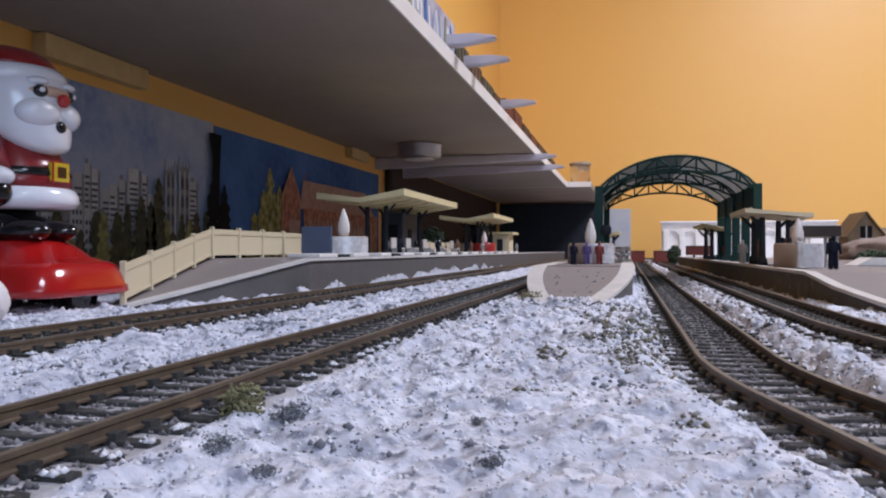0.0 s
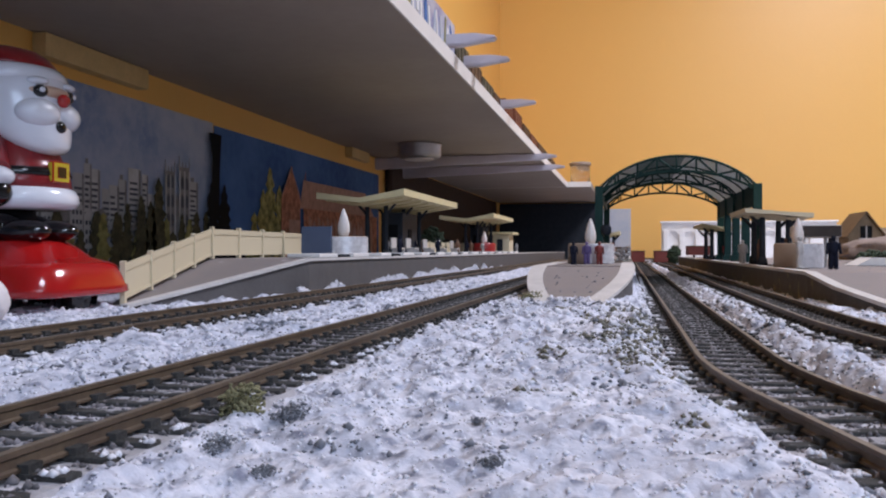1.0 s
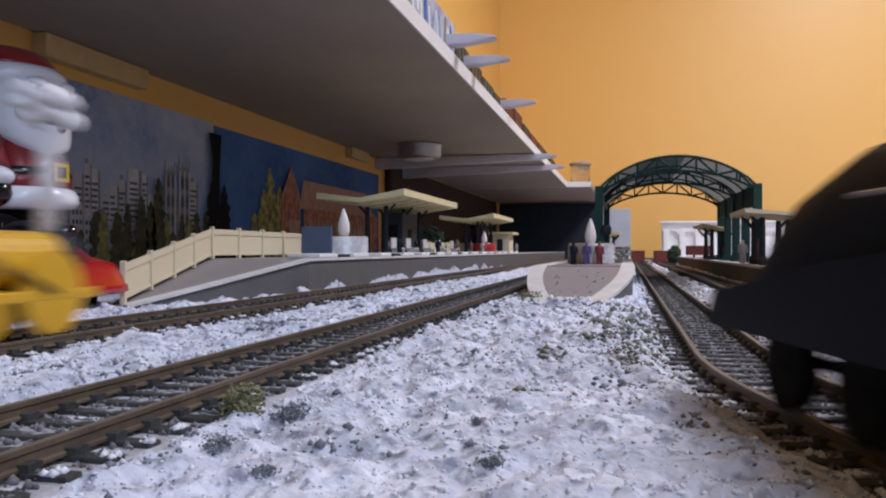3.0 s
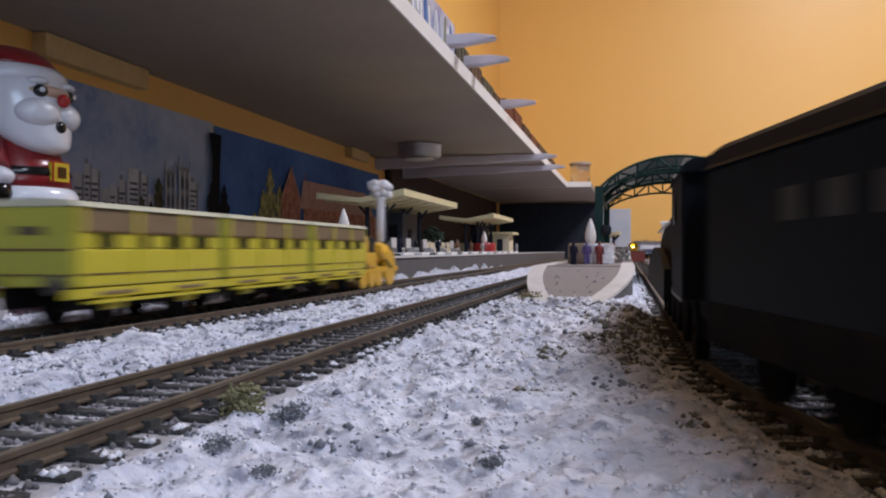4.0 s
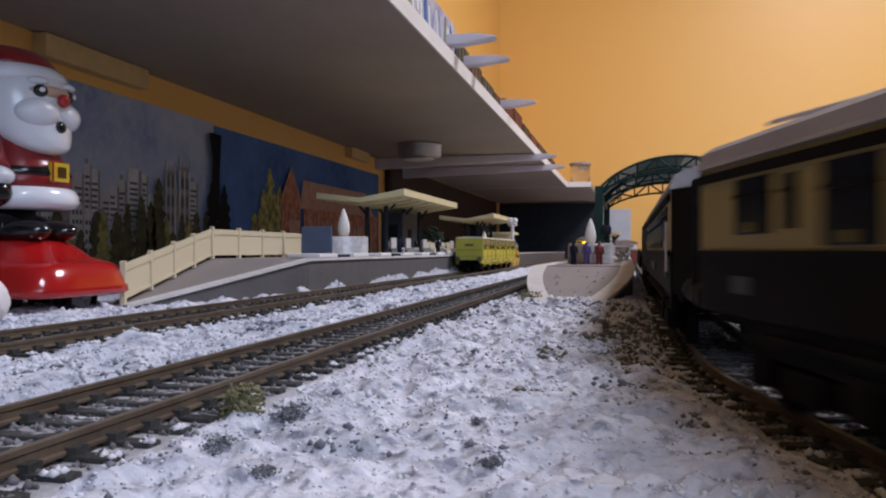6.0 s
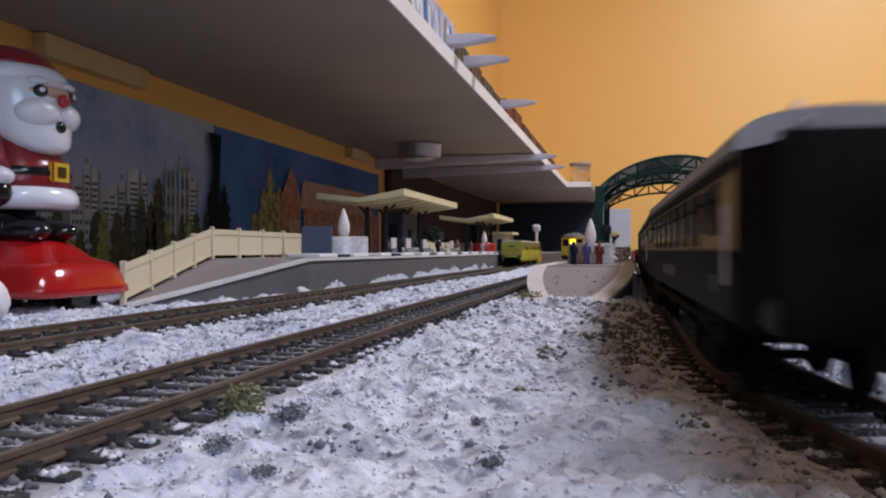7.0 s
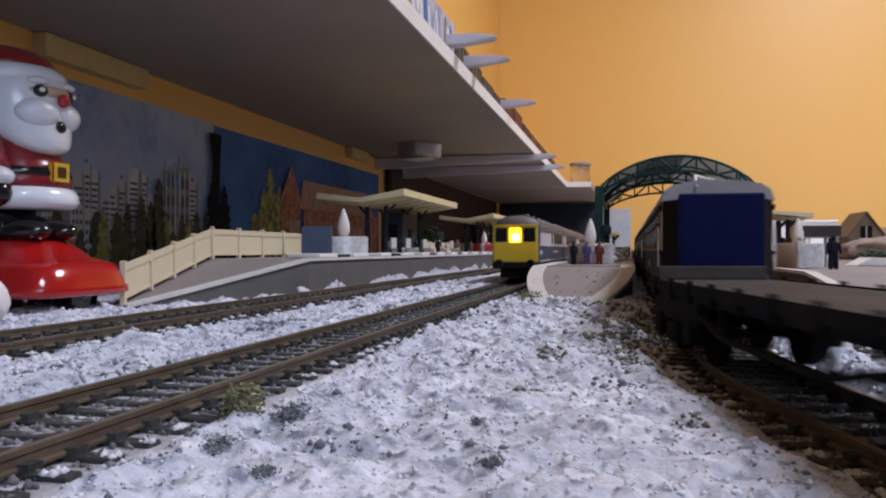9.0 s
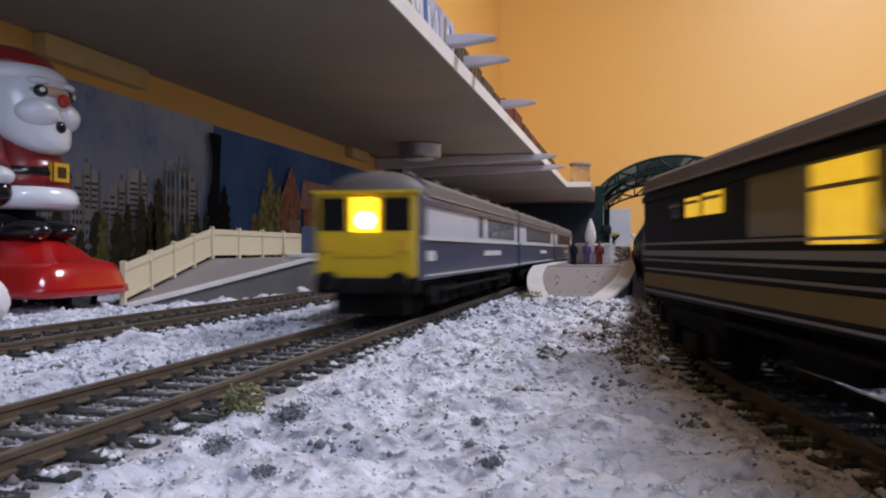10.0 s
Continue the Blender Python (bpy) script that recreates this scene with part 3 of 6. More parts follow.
def tracks():
    labels = {"outer": "brown weathered rails beside the long platform", "down": "weathered model track with black sleepers in snow",
              "up": "curving model track with black sleepers in snow", "bay": "weathered model track beside the ramped platform"}
    web = [(-0.0009, -0.0026), (0.0009, -0.0026), (0.0009, -0.0022), (0.00035, -0.002), (0.00035, -0.0009), (0.0006, -0.0007), (0.0006, 0.0), (-0.0006, 0.0), (-0.0006, -0.0007),
           (-0.00035, -0.0009), (-0.00035, -0.002), (-0.0009, -0.0022)]
    for key in TRACKS:
        half = HALF_GAUGE[key]
        end = half + 0.0070
        bed = [(-end - 0.002, -0.0056), (end + 0.002, -0.0056), (end, -0.0034), (-end, -0.0034)]
        bm = box(-end, end, -0.0015, 0.0015, -0.0046, -0.0027, 0.0003)
        for side in (-half, half):
            box(side - 0.0019, side + 0.0019, -0.0012, 0.0012, -0.0027, -0.0017, bm=bm)
        mesh = bpy.data.meshes.new("sleeper")
        bm.to_mesh(mesh)
        bm.free()
        mesh.materials.append(SLEEPER)
        t = thing("railway_track", labels[key], "track", group="tracks", kind="structure")
        for o in (-half, half):
            sweep(key, -2.2, 3.6, 0.012 if key in ("up", "bay") else 0.03, web, [RAIL, RAIL_TOP], "rail", t, o)
        sweep(key, -2.2, 3.6, 0.03, bed, BALLAST, "ballast", t)
        for k in range(int(0.95 / PITCH[key])):
            q = 0.03 + k * PITCH[key]
            p, h = on_track(key, q)
            s = new("sleeper", mesh)
            s.parent = t
            s.matrix_basis = Matrix.Translation(p) @ Matrix.Rotation(h - math.pi / 2 + random.uniform(-0.03, 0.03), 4, "Z")
        rest = bmesh.new()
        for q in list(np.arange(-1.0, 0.025, 0.02)) + list(np.arange(0.99, 2.4, 0.0101)):
            p, h = on_track(key, q)
            n0 = len(rest.verts)
            box(-end, end, -0.0017, 0.0017, -0.0046, -0.0027, bm=rest)
            rest.verts.ensure_lookup_table()
            bmesh.ops.transform(rest, verts=rest.verts[n0:], matrix=Matrix.Translation(p) @ Matrix.Rotation(h - math.pi / 2, 4, "Z"))
        tagged(part("sleeper_run", rest, SLEEPER, t), kind="stuff")


# ---- shelf over the layout ----
SHELF_Z, SHELF_X = 0.189, -0.148


def shelf():
    ob = thing("wall_shelf", "long white melamine shelf board over the layout", "shelf")
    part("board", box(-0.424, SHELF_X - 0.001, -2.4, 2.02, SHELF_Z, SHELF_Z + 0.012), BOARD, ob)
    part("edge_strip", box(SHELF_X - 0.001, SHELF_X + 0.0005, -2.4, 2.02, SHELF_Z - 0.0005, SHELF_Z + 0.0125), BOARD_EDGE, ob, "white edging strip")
    e = thing("end_shelf", "wider white shelf board at the far end", "shelf")
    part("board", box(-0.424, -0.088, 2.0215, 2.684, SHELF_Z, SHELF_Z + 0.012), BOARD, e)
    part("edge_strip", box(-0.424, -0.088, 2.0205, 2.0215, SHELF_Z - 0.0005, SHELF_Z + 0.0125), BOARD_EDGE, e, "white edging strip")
    for y0, y1, z in ((0.495, 0.6226, 0.1708), (1.155, 1.24, 0.1725)):
        b = tagged(part("batten", box(-0.4238, -0.412, y0, y1, z, min(z + 0.0175, SHELF_Z - 0.0006), 0.001), BATTEN), "short wooden batten fixed to the wall, lightened for leaking light", "batten")

    def arm(y, z, x1, under):
        g = thing("shelf_bracket", "white metal shelf bracket arm with a tapered tip", "bracket", group="shelf brackets")
        top = z
        out = [(-0.4235, top), (x1 - 0.02, top), (x1, top - 0.003), (x1, top - 0.006), (x1 - 0.03, top - 0.010), (-0.4235, top - 0.02)]
        bm = extrude(out, "y", y - 0.006, y + 0.006)
        bmesh.ops.bevel(bm, geom=list(bm.edges), offset=0.0012, segments=2, affect="EDGES")
        part("arm", bm, BRACKET, g)
        part("wall_plate", box(-0.4238, -0.42, y - 0.008, y + 0.008, top - 0.018, top - 0.001 if under else top + 0.012, 0.001), BRACKET, g)
    for y in (1.31, 1.48):
        arm(y, SHELF_Z - 0.0008, -0.112, True)
    for y in (0.695, 0.775, 1.01):
        arm(y, 0.222, -0.113, False)
    puck = thing("puck_light", "round white battery puck lamp under the shelf", "lamp", pose(-0.305, 1.155, SHELF_Z - 0.0006))
    part("housing", lathe([(0.024, -0.022), (0.030, -0.021), (0.033, -0.017), (0.033, -0.003), (0.034, -0.002), (0.034, 0.0)], 36), METAL, puck)
    part("lens", lathe([(0.012, -0.0245), (0.021, -0.0235), (0.023, -0.0222)], 36), FLAME, puck)
    pipe = thing("wall_conduit", "dark vertical cable conduit on the side wall", "conduit")
    part("tube", tube((-0.416, 1.36, 0.0), (-0.416, 1.36, 0.188), 0.007, 0.007, 16), PRINT_ROOF, pipe)
    # things standing on the shelf
    z = SHELF_Z + 0.0126
    c = thing("toy_carton", "blue and white printed cardboard carton on the shelf", "box")
    part("carton_body", box(-0.235, -0.158, 0.42, 0.728, z, z + 0.039, 0.001), BOX_BLUE, c)
    tint = random.Random(8)
    for k in range(22):
        y, h0 = 0.43 + k * 0.0132, tint.uniform(0.003, 0.014)
        m = tint.choice([WHITE_CARD, WHITE_CARD, PALE_BLUE, PRINT_NIGHT, PRINT_OLIVE, BRICK_RED])
        w = tint.uniform(0.004, 0.009)
        lean = tint.uniform(-0.006, 0.006)
        out = [(y, z + h0), (y + w, z + h0), (y + w + lean, z + tint.uniform(0.026, 0.036)), (y + lean, z + tint.uniform(0.026, 0.036))]
        part("printed_patch", extrude(out, "x", -0.1579, -0.1574), m, c)
    part("end_panel", box(-0.230, -0.163, 0.7281, 0.7286, z + 0.003, z + 0.036), WHITE_CARD, c)

    def shelf_wagon(y0, length, mat, h):
        g = thing("goods_wagon", "small model goods wagon stored on the shelf", "wagon", group="wagons on the shelf")
        part("body", box(-0.188, -0.158, y0, y0 + length, z + 0.008, z + h, 0.0008), mat, g)
        part("frame", box(-0.185, -0.161, y0 - 0.002, y0 + length + 0.002, z + 0.005, z + 0.008), BLACK, g)
        for k in range(4):
            part("rib", box(-0.158, -0.157, y0 + 0.004 + k * (length - 0.01) / 3, y0 + 0.006 + k * (length - 0.01) / 3, z + 0.008, z + h - 0.002), mat, g)
        for dy in (0.2, 0.8):
            part("wheel", tube((-0.182, y0 + length * dy, z + 0.006), (-0.164, y0 + length * dy, z + 0.006), 0.006, 0.006, 14), BLACK, g)
    for k, (y0, length, mat, h) in enumerate(((0.738, 0.058, WAGON_OLIVE, 0.030), (0.805, 0.065, WAGON_BROWN, 0.028), (0.88, 0.07, WAGON_OLIVE, 0.024), (0.96, 0.055, WAGON_BROWN, 0.022),
                                              (1.05, 0.07, WAGON_RED, 0.031), (1.14, 0.075, WAGON_RED, 0.033), (1.24, 0.08, WAGON_BROWN, 0.027), (1.34, 0.09, WAGON_RED, 0.026),
                                              (1.45, 0.10, WAGON_BROWN, 0.026), (1.57, 0.10, WAGON_OLIVE, 0.026), (1.69, 0.1, WAGON_BROWN, 0.026))):
        shelf_wagon(y0, length, mat, h)
    jar = thing("glass_jar", "small clear glass jar with a metal lid on the shelf", "jar", pose(-0.117, 2.06, z))
    part("glass", lathe([(0.022, 0.0), (0.0245, 0.002), (0.0245, 0.038), (0.021, 0.043)], 28), JAR_GLASS, jar)
    part("lid", lathe([(0.024, 0.043), (0.0275, 0.044), (0.0275, 0.0515), (0.025, 0.0525)], 28), KRAFT, jar)


# ---- printed scenery along the side wall ----
def backscene():
    def sheet(name, y0, y1, z1, mat, label):
        g = thing(name, label, "backdrop", kind="structure")
        part("sheet", box(-0.4238, -0.4225, y0, y1, -0.002, z1), mat, g)
        return g

    def print_shape(g, name, outline, mat, layer):
        part(name, extrude(outline, "x", -0.4225 + 0.0004 * layer, -0.4225 + 0.0004 * layer + 0.0003), mat, g)
    rnd = random.Random(5)
    # grey city under a cloudy sky
    g = sheet("city_backscene", -0.6, 0.752, 0.162, PRINT_SKY, "printed city skyline backdrop with towers and trees")
    # tower blocks: near edge, width, height
    blocks = ((0.30, 0.03, 0.085), (0.34, 0.022, 0.098), (0.37, 0.03, 0.078), (0.41, 0.024, 0.092), (0.44, 0.03, 0.080), (0.48, 0.022, 0.095), (0.507, 0.026, 0.086), (0.536, 0.013, 0.090),
              (0.5485, 0.009, 0.0985), (0.556, 0.013, 0.095), (0.571, 0.012, 0.080), (0.580, 0.013, 0.0835), (0.5935, 0.011, 0.0895), (0.6065, 0.018, 0.1005), (0.6255, 0.009, 0.0965), (0.636, 0.012, 0.080), (0.7045, 0.016, 0.097))
    for n, (y, w, h) in enumerate(blocks):
        layer = 1 + n % 3
        print_shape(g, "tower", [(y, 0), (y + w, 0), (y + w, h), (y, h)], PRINT_TOWER, layer)
        print_shape(g, "tower_side", [(y + w * 0.82, 0), (y + w, 0), (y + w, h - 0.0012), (y + w * 0.82, h)], PRINT_GREY, layer + 0.5)
        if n % 4 == 0:
            print_shape(g, "lift_house", [(y + w * 0.2, h - 0.0002), (y + w * 0.55, h - 0.0002), (y + w * 0.55, h + 0.004), (y + w * 0.2, h + 0.004)], PRINT_GREY, layer)
        for k in range(6, int(h / 0.0048) - 1):
            z = k * 0.0048 + rnd.uniform(-0.0004, 0.0004)
            p, q = y + w * 0.10, y + w * rnd.choice([0.70, 0.76, 0.76, 0.55])
            print_shape(g, "window_band", [(p, z), (q, z), (q, z + 0.0021), (p, z + 0.0021)], PRINT_WINDOW, layer + 0.9)
    # low terraces in front of the towers
    for k in range(12):
        y = 0.47 + k * 0.0155
        h = rnd.uniform(0.050, 0.072)
        print_shape(g, "terrace", [(y, 0), (y + 0.0145, 0), (y + 0.0145, h - 0.006), (y + 0.007, h), (y, h - 0.005)], PRINT_TOWER if k % 3 else PRINT_GREY, 4 + k % 2)
        for r in range(4):
            z = h - 0.013 - r * 0.0075
            for c in range(3):
                print_shape(g, "window_pane", [(y + 0.0016 + c * 0.0043, z), (y + 0.0040 + c * 0.0043, z), (y + 0.0040 + c * 0.0043, z + 0.0034), (y + 0.0016 + c * 0.0043, z + 0.0034)], PRINT_WINDOW, 5.9)
    # twin-towered church
    for y0, w, h in ((0.6610, 0.0155, 0.1035), (0.6845, 0.0175, 0.1095)):
        out = [(y0, 0), (y0 + w, 0), (y0 + w, h)]
        for u in (1.0, 0.66, 0.33, 0.0):
            out += [(y0 + w * u + 0.0008, h), (y0 + w * u, h + (0.0105 if u in (0.0, 1.0) else 0.005)), (y0 + w * u - 0.0008, h)]
        print_shape(g, "church_tower", out, PRINT_GREY, 6)
        for u in (0.14, 0.56):
            for z in (0.052, 0.070, 0.088):
                print_shape(g, "belfry_opening", [(y0 + w * u, z), (y0 + w * (u + 0.3), z), (y0 + w * (u + 0.3), z + 0.009), (y0 + w * (u + 0.15), z + 0.0125), (y0 + w * u, z + 0.009)], PRINT_WINDOW, 6.9)
        for u in (-0.04, 0.45, 0.94):
            print_shape(g, "buttress", [(y0 + w * u, 0), (y0 + w * (u + 0.1), 0), (y0 + w * (u + 0.1), h - 0.004), (y0 + w * u, h - 0.004)], PRINT_TOWER, 7.2)
    print_shape(g, "church_nave", [(0.6765, 0), (0.6845, 0), (0.6845, 0.076), (0.6805, 0.084), (0.6765, 0.076)], PRINT_GREY, 6)

    def tree_outline(y, w, h, lumps=20, sharp=0.6):
        left, right = [], []
        for k in range(lumps + 1):
            u = k / lumps
            half = w / 2 * (1 - u) ** sharp * (0.6 + 0.8 * rnd.random()) + 0.0005
            left.append((y - half, h * u + 0.001))
            right.append((y + half * (0.7 + 0.6 * rnd.random()), h * u + 0.001))
        return left + right[::-1]
    for k in range(34):
        y = 0.26 + k * 0.0142 + rnd.uniform(-0.004, 0.004)
        if y > 0.735:
            break
        print_shape(g, "tree", tree_outline(y, rnd.uniform(0.016, 0.028), rnd.uniform(0.040, 0.060) if k % 3 else rnd.uniform(0.056, 0.070), 26, 0.42), PRINT_OLIVE if k % 3 == 1 else PRINT_TREE, 8 + k % 4)
    for y, w, h in ((0.6465, 0.026, 0.094), (0.634, 0.022, 0.072), (0.620, 0.024, 0.076), (0.712, 0.026, 0.066), (0.585, 0.02, 0.060)):
        print_shape(g, "tree", tree_outline(y, w, h, 34, 0.5), PRINT_TREE, 12)
    print_shape(g, "tree", tree_outline(0.744, 0.030, 0.100, 26, 0.35), PRINT_BLACK, 12.5)
    print_shape(g, "poplar", [(0.738, 0.06), (0.756, 0.06), (0.757, 0.11), (0.7605, 0.150), (0.7365, 0.150), (0.742, 0.125), (0.7405, 0.10)], PRINT_BLACK, 12.9)
    # deep blue evening with a brick church
    g = sheet("church_backscene", 0.756, 1.32, 0.160, PRINT_NIGHT, "printed night-blue backdrop with a brick church and trees")
    print_shape(g, "tree", tree_outline(0.772, 0.034, 0.098, 26, 0.5), PRINT_BLACK, 6)
    for y, w, h, m in ((0.845, 0.036, 0.072, PRINT_OLIVE), (0.866, 0.036, 0.100, PRINT_OLIVE), (0.886, 0.04, 0.128, PRINT_OLIVE), (0.91, 0.036, 0.108, PRINT_OLIVE), (0.80, 0.06, 0.052, PRINT_BLACK), (0.83, 0.04, 0.05, PRINT_BLACK)):
        print_shape(g, "tree", tree_outline(y, w, h, 24, 0.45), m, 2 if m is PRINT_BLACK else 3 + int(y * 100) % 4)
    print_shape(g, "gable", [(0.914, 0), (0.972, 0), (0.972, 0.094), (0.943, 0.134), (0.914, 0.094)], PRINT_BRICK, 8)
    print_shape(g, "spire", [(0.985, 0.08), (0.999, 0.08), (0.995, 0.112), (0.992, 0.134), (0.989, 0.112)], PRINT_BRICK, 5)
    print_shape(g, "nave_roof", [(0.972, 0.084), (1.285, 0.084), (1.24, 0.122), (0.985, 0.122)], PRINT_STONE, 6)
    print_shape(g, "nave", [(0.985, 0), (1.30, 0), (1.30, 0.085), (0.985, 0.085)], PRINT_BRICK, 7)
    for k in range(9):
        y0 = 1.0 + k * 0.033
        print_shape(g, "buttress", [(y0, 0), (y0 + 0.009, 0), (y0 + 0.009, 0.070), (y0, 0.076)], PRINT_STONE, 9)
    for a, b in (((0.914, 0.094), (0.943, 0.134)), ((0.943, 0.134), (0.972, 0.094))):
        print_shape(g, "coping", [(a[0], a[1]), (b[0], b[1]), (b[0], b[1] + 0.0025), (a[0], a[1] + 0.0025)], PRINT_STONE, 9)
    for k in range(8):
        y0 = 1.012 + k * 0.033
        print_shape(g, "lancet_window", [(y0, 0.032), (y0 + 0.015, 0.032), (y0 + 0.015, 0.060), (y0 + 0.0075, 0.070), (y0, 0.060)], PRINT_ROSE, 8.5)
    print_shape(g, "porch", [(0.935, 0.025), (0.968, 0.025), (0.968, 0.068), (0.935, 0.068)], PRINT_STONE, 10)
    # added sheet: dark brown stands for the dimness on the wall here
    b = thing("hill_backscene", "added dark brown sheet holding the shade under the shelf", "backdrop", kind="structure")
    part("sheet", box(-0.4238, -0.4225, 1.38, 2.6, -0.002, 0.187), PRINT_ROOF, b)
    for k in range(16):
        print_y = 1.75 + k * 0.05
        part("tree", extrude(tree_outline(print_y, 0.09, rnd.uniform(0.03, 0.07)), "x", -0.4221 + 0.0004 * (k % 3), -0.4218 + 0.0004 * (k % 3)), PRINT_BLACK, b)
    d = tagged(part("dark_board", box(-0.424, -0.102, 2.672, 2.6845, -0.01, 0.186, 0.002), DARK_POST), "dark board on the end wall under the shelf", "backdrop", kind="structure")
    s = tagged(part("sky_board", box(-0.10, 0.012, 2.672, 2.6845, -0.01, 0.165, 0.002), PALE_BLUE), "pale blue cloudy board on the end wall", "backdrop", kind="structure")


# ---- platforms ----
P_LEFT, P_MID, P_RIGHT = 0.0238, 0.0186, 0.0178


def platform_solid(name, label, rows, mat_top, mat_side, edge=None, edge_sides=(True, True)):
    """A platform from cross-sections: (y, x left, x right, height). Top sheet and walls are parts."""
    g = thing(name, label, "platform", kind="structure")
    bm = bmesh.new()
    lo = [[bm.verts.new((x, y, 0.0)) for x in (a, b)] for y, a, b, z in rows]
    hi = [[bm.verts.new((x, y, z - 0.001)) for x in (a, b)] for y, a, b, z in rows]
    for k in range(len(rows) - 1):
        bm.faces.new((lo[k][0], lo[k + 1][0], hi[k + 1][0], hi[k][0]))
        bm.faces.new((lo[k][1], hi[k][1], hi[k + 1][1], lo[k + 1][1]))
    for k in (0, len(rows) - 1):
        bm.faces.new((lo[k][0], lo[k][1], hi[k][1], hi[k][0]))
    bmesh.ops.recalc_face_normals(bm, faces=bm.faces)
    part("platform_wall", bm, mat_side, g)
    bm = bmesh.new()
    ring = []
    for y, a, b, z in rows:
        ring.append([bm.verts.new(p) for p in ((a - 0.001, y, z - 0.001), (a - 0.001, y, z), (b + 0.001, y, z), (b + 0.001, y, z - 0.001))])
    for r, t in zip(ring, ring[1:]):
        for k in range(4):
            bm.faces.new((r[k], r[(k + 1) % 4], t[(k + 1) % 4], t[k]))
    for r in (ring[0], ring[-1]):
        bm.faces.new(r)
    bmesh.ops.recalc_face_normals(bm, faces=bm.faces)
    part("platform_surface", bm, mat_top, g)
    if edge:
        for side, on in enumerate(edge_sides):
            if not on:
                continue
            bm = bmesh.new()
            strip = []
            for y, a, b, z in rows:
                w = min(edge, (b - a) * 0.3)
                x0, x1 = ((a - 0.0014, a + w) if side == 0 else (b - w, b + 0.0014))
                strip.append([bm.verts.new(p) for p in ((x0, y, z - 0.0012), (x0, y, z + 0.0005), (x1, y, z + 0.0005), (x1, y, z - 0.0012))])
            for r, t in zip(strip, strip[1:]):
                for k in range(4):
                    bm.faces.new((r[k], r[(k + 1) % 4], t[(k + 1) % 4], t[k]))
            bm.faces.new(strip[0])
            bmesh.ops.recalc_face_normals(bm, faces=bm.faces)
            part("edging", bm, PLAT_EDGE, g, "pale edging strip")
    return g


def platforms():
    # island: rounded ramp at the near end
    rows = []
    for k in range(13):
        u = k / 12
        half = 0.0110 + (0.0305 - 0.0110) * math.sin(u * math.pi / 2) ** 0.9
        rows.append((0.360 + 0.150 * u, -0.027 - half, -0.027 + half, 0.0030 + (P_MID - 0.0030) * u))
    rows += [(0.9, -0.0575, 0.0035, P_MID), (1.75, -0.0575, 0.0035, P_MID)]
    g = platform_solid("island_platform", "grey island platform with a rounded ramp and pale edges", rows, PLATFORM, PLAT_PALE, 0.0075)
    part("joint", box(-0.057, 0.003, 0.5105, 0.5115, P_MID, P_MID + 0.0004), PLAT_FACE, g)
    # long platform under the shelf
    rows = [(0.315, -0.228, -0.2205, 0.004), (0.345, -0.2355, -0.212, 0.0085), (0.44, -0.247, -0.184, P_LEFT), (0.8, -0.25, -0.183, P_LEFT), (2.4, -0.25, -0.183, P_LEFT)]
    platform_solid("long_platform", "long grey platform with a snowy ramp", rows, PLATFORM, PLAT_PALE, 0.003, (False, True))
    rnd = random.Random(3)
    for k in range(15):
        y = 0.452 + k * 0.062
        bm = box(-0.205 + rnd.uniform(0, 0.006), -0.1822, y, y + rnd.uniform(0.026, 0.036), P_LEFT + 0.0006, P_LEFT + 0.0030, 0.0006)
        tagged(part("snow_patch", bm, WHITE_CARD), "flat white snow patch on the platform edge", "snow", group="snow patches")
        if k % 2 == 0:
            tagged(part("slate_slab", box(-0.206, -0.1835, y + 0.038, y + 0.058, P_LEFT + 0.0005, P_LEFT + 0.0024), DARK_POST), "dark slate slab on the platform edge", "slab", group="slabs")
    # right-hand platform with a long flared ramp
    rows = [(0.30, 0.146, 0.40, 0.002), (0.33, 0.123, 0.40, 0.0034), (0.36, 0.1045, 0.40, 0.0066), (0.395, 0.0935, 0.40, 0.0122), (0.43, 0.0885, 0.40, P_RIGHT), (0.8, 0.0885, 0.36, P_RIGHT), (1.45, 0.0885, 0.14, P_RIGHT)]
    platform_solid("bay_platform", "grey platform with dark wall and pale ramp edge", rows, PLATFORM, PLAT_FACE, 0.004, (True, False))


def platform_crumbs():
    rng = np.random.RandomState(17)
    n = 26
    y = 0.40 + 0.10 * rng.rand(n)
    ramp = 0.0030 + (P_MID - 0.0030) * np.clip((y - 0.360) / 0.150, 0, 1)
    tagged(clumps("ramp_crumbs", np.stack([-0.027 + 0.030 * (rng.rand(n) - 0.5), y, ramp + 0.0002, 0.0003 + 0.0006 * rng.rand(n) ** 2], -1), GRIT), "dark crumbs lying on the platform ramp", "scatter", kind="stuff")
    n = 70
    tagged(clumps("platform_crumbs", np.stack([0.10 + 0.16 * rng.rand(n), 0.44 + 0.3 * rng.rand(n), np.full(n, P_RIGHT + 0.0002), 0.0003 + 0.0005 * rng.rand(n) ** 2], -1), GRIT), "dark crumbs lying on the grey platform", "scatter", kind="stuff")
    n = 900
    y = 0.360 + 0.03 * rng.rand(n) ** 2
    ramp = 0.0030 + (P_MID - 0.0030) * np.clip((y - 0.360) / 0.150, 0, 1)
    tagged(clumps("ramp_snow", np.stack([-0.027 + 0.034 * (rng.rand(n) - 0.5), y, ramp, 0.0003 + 0.0006 * rng.rand(n)], -1), FLAKE, True), "thin snow at the foot of the platform ramp", "snow", kind="stuff")


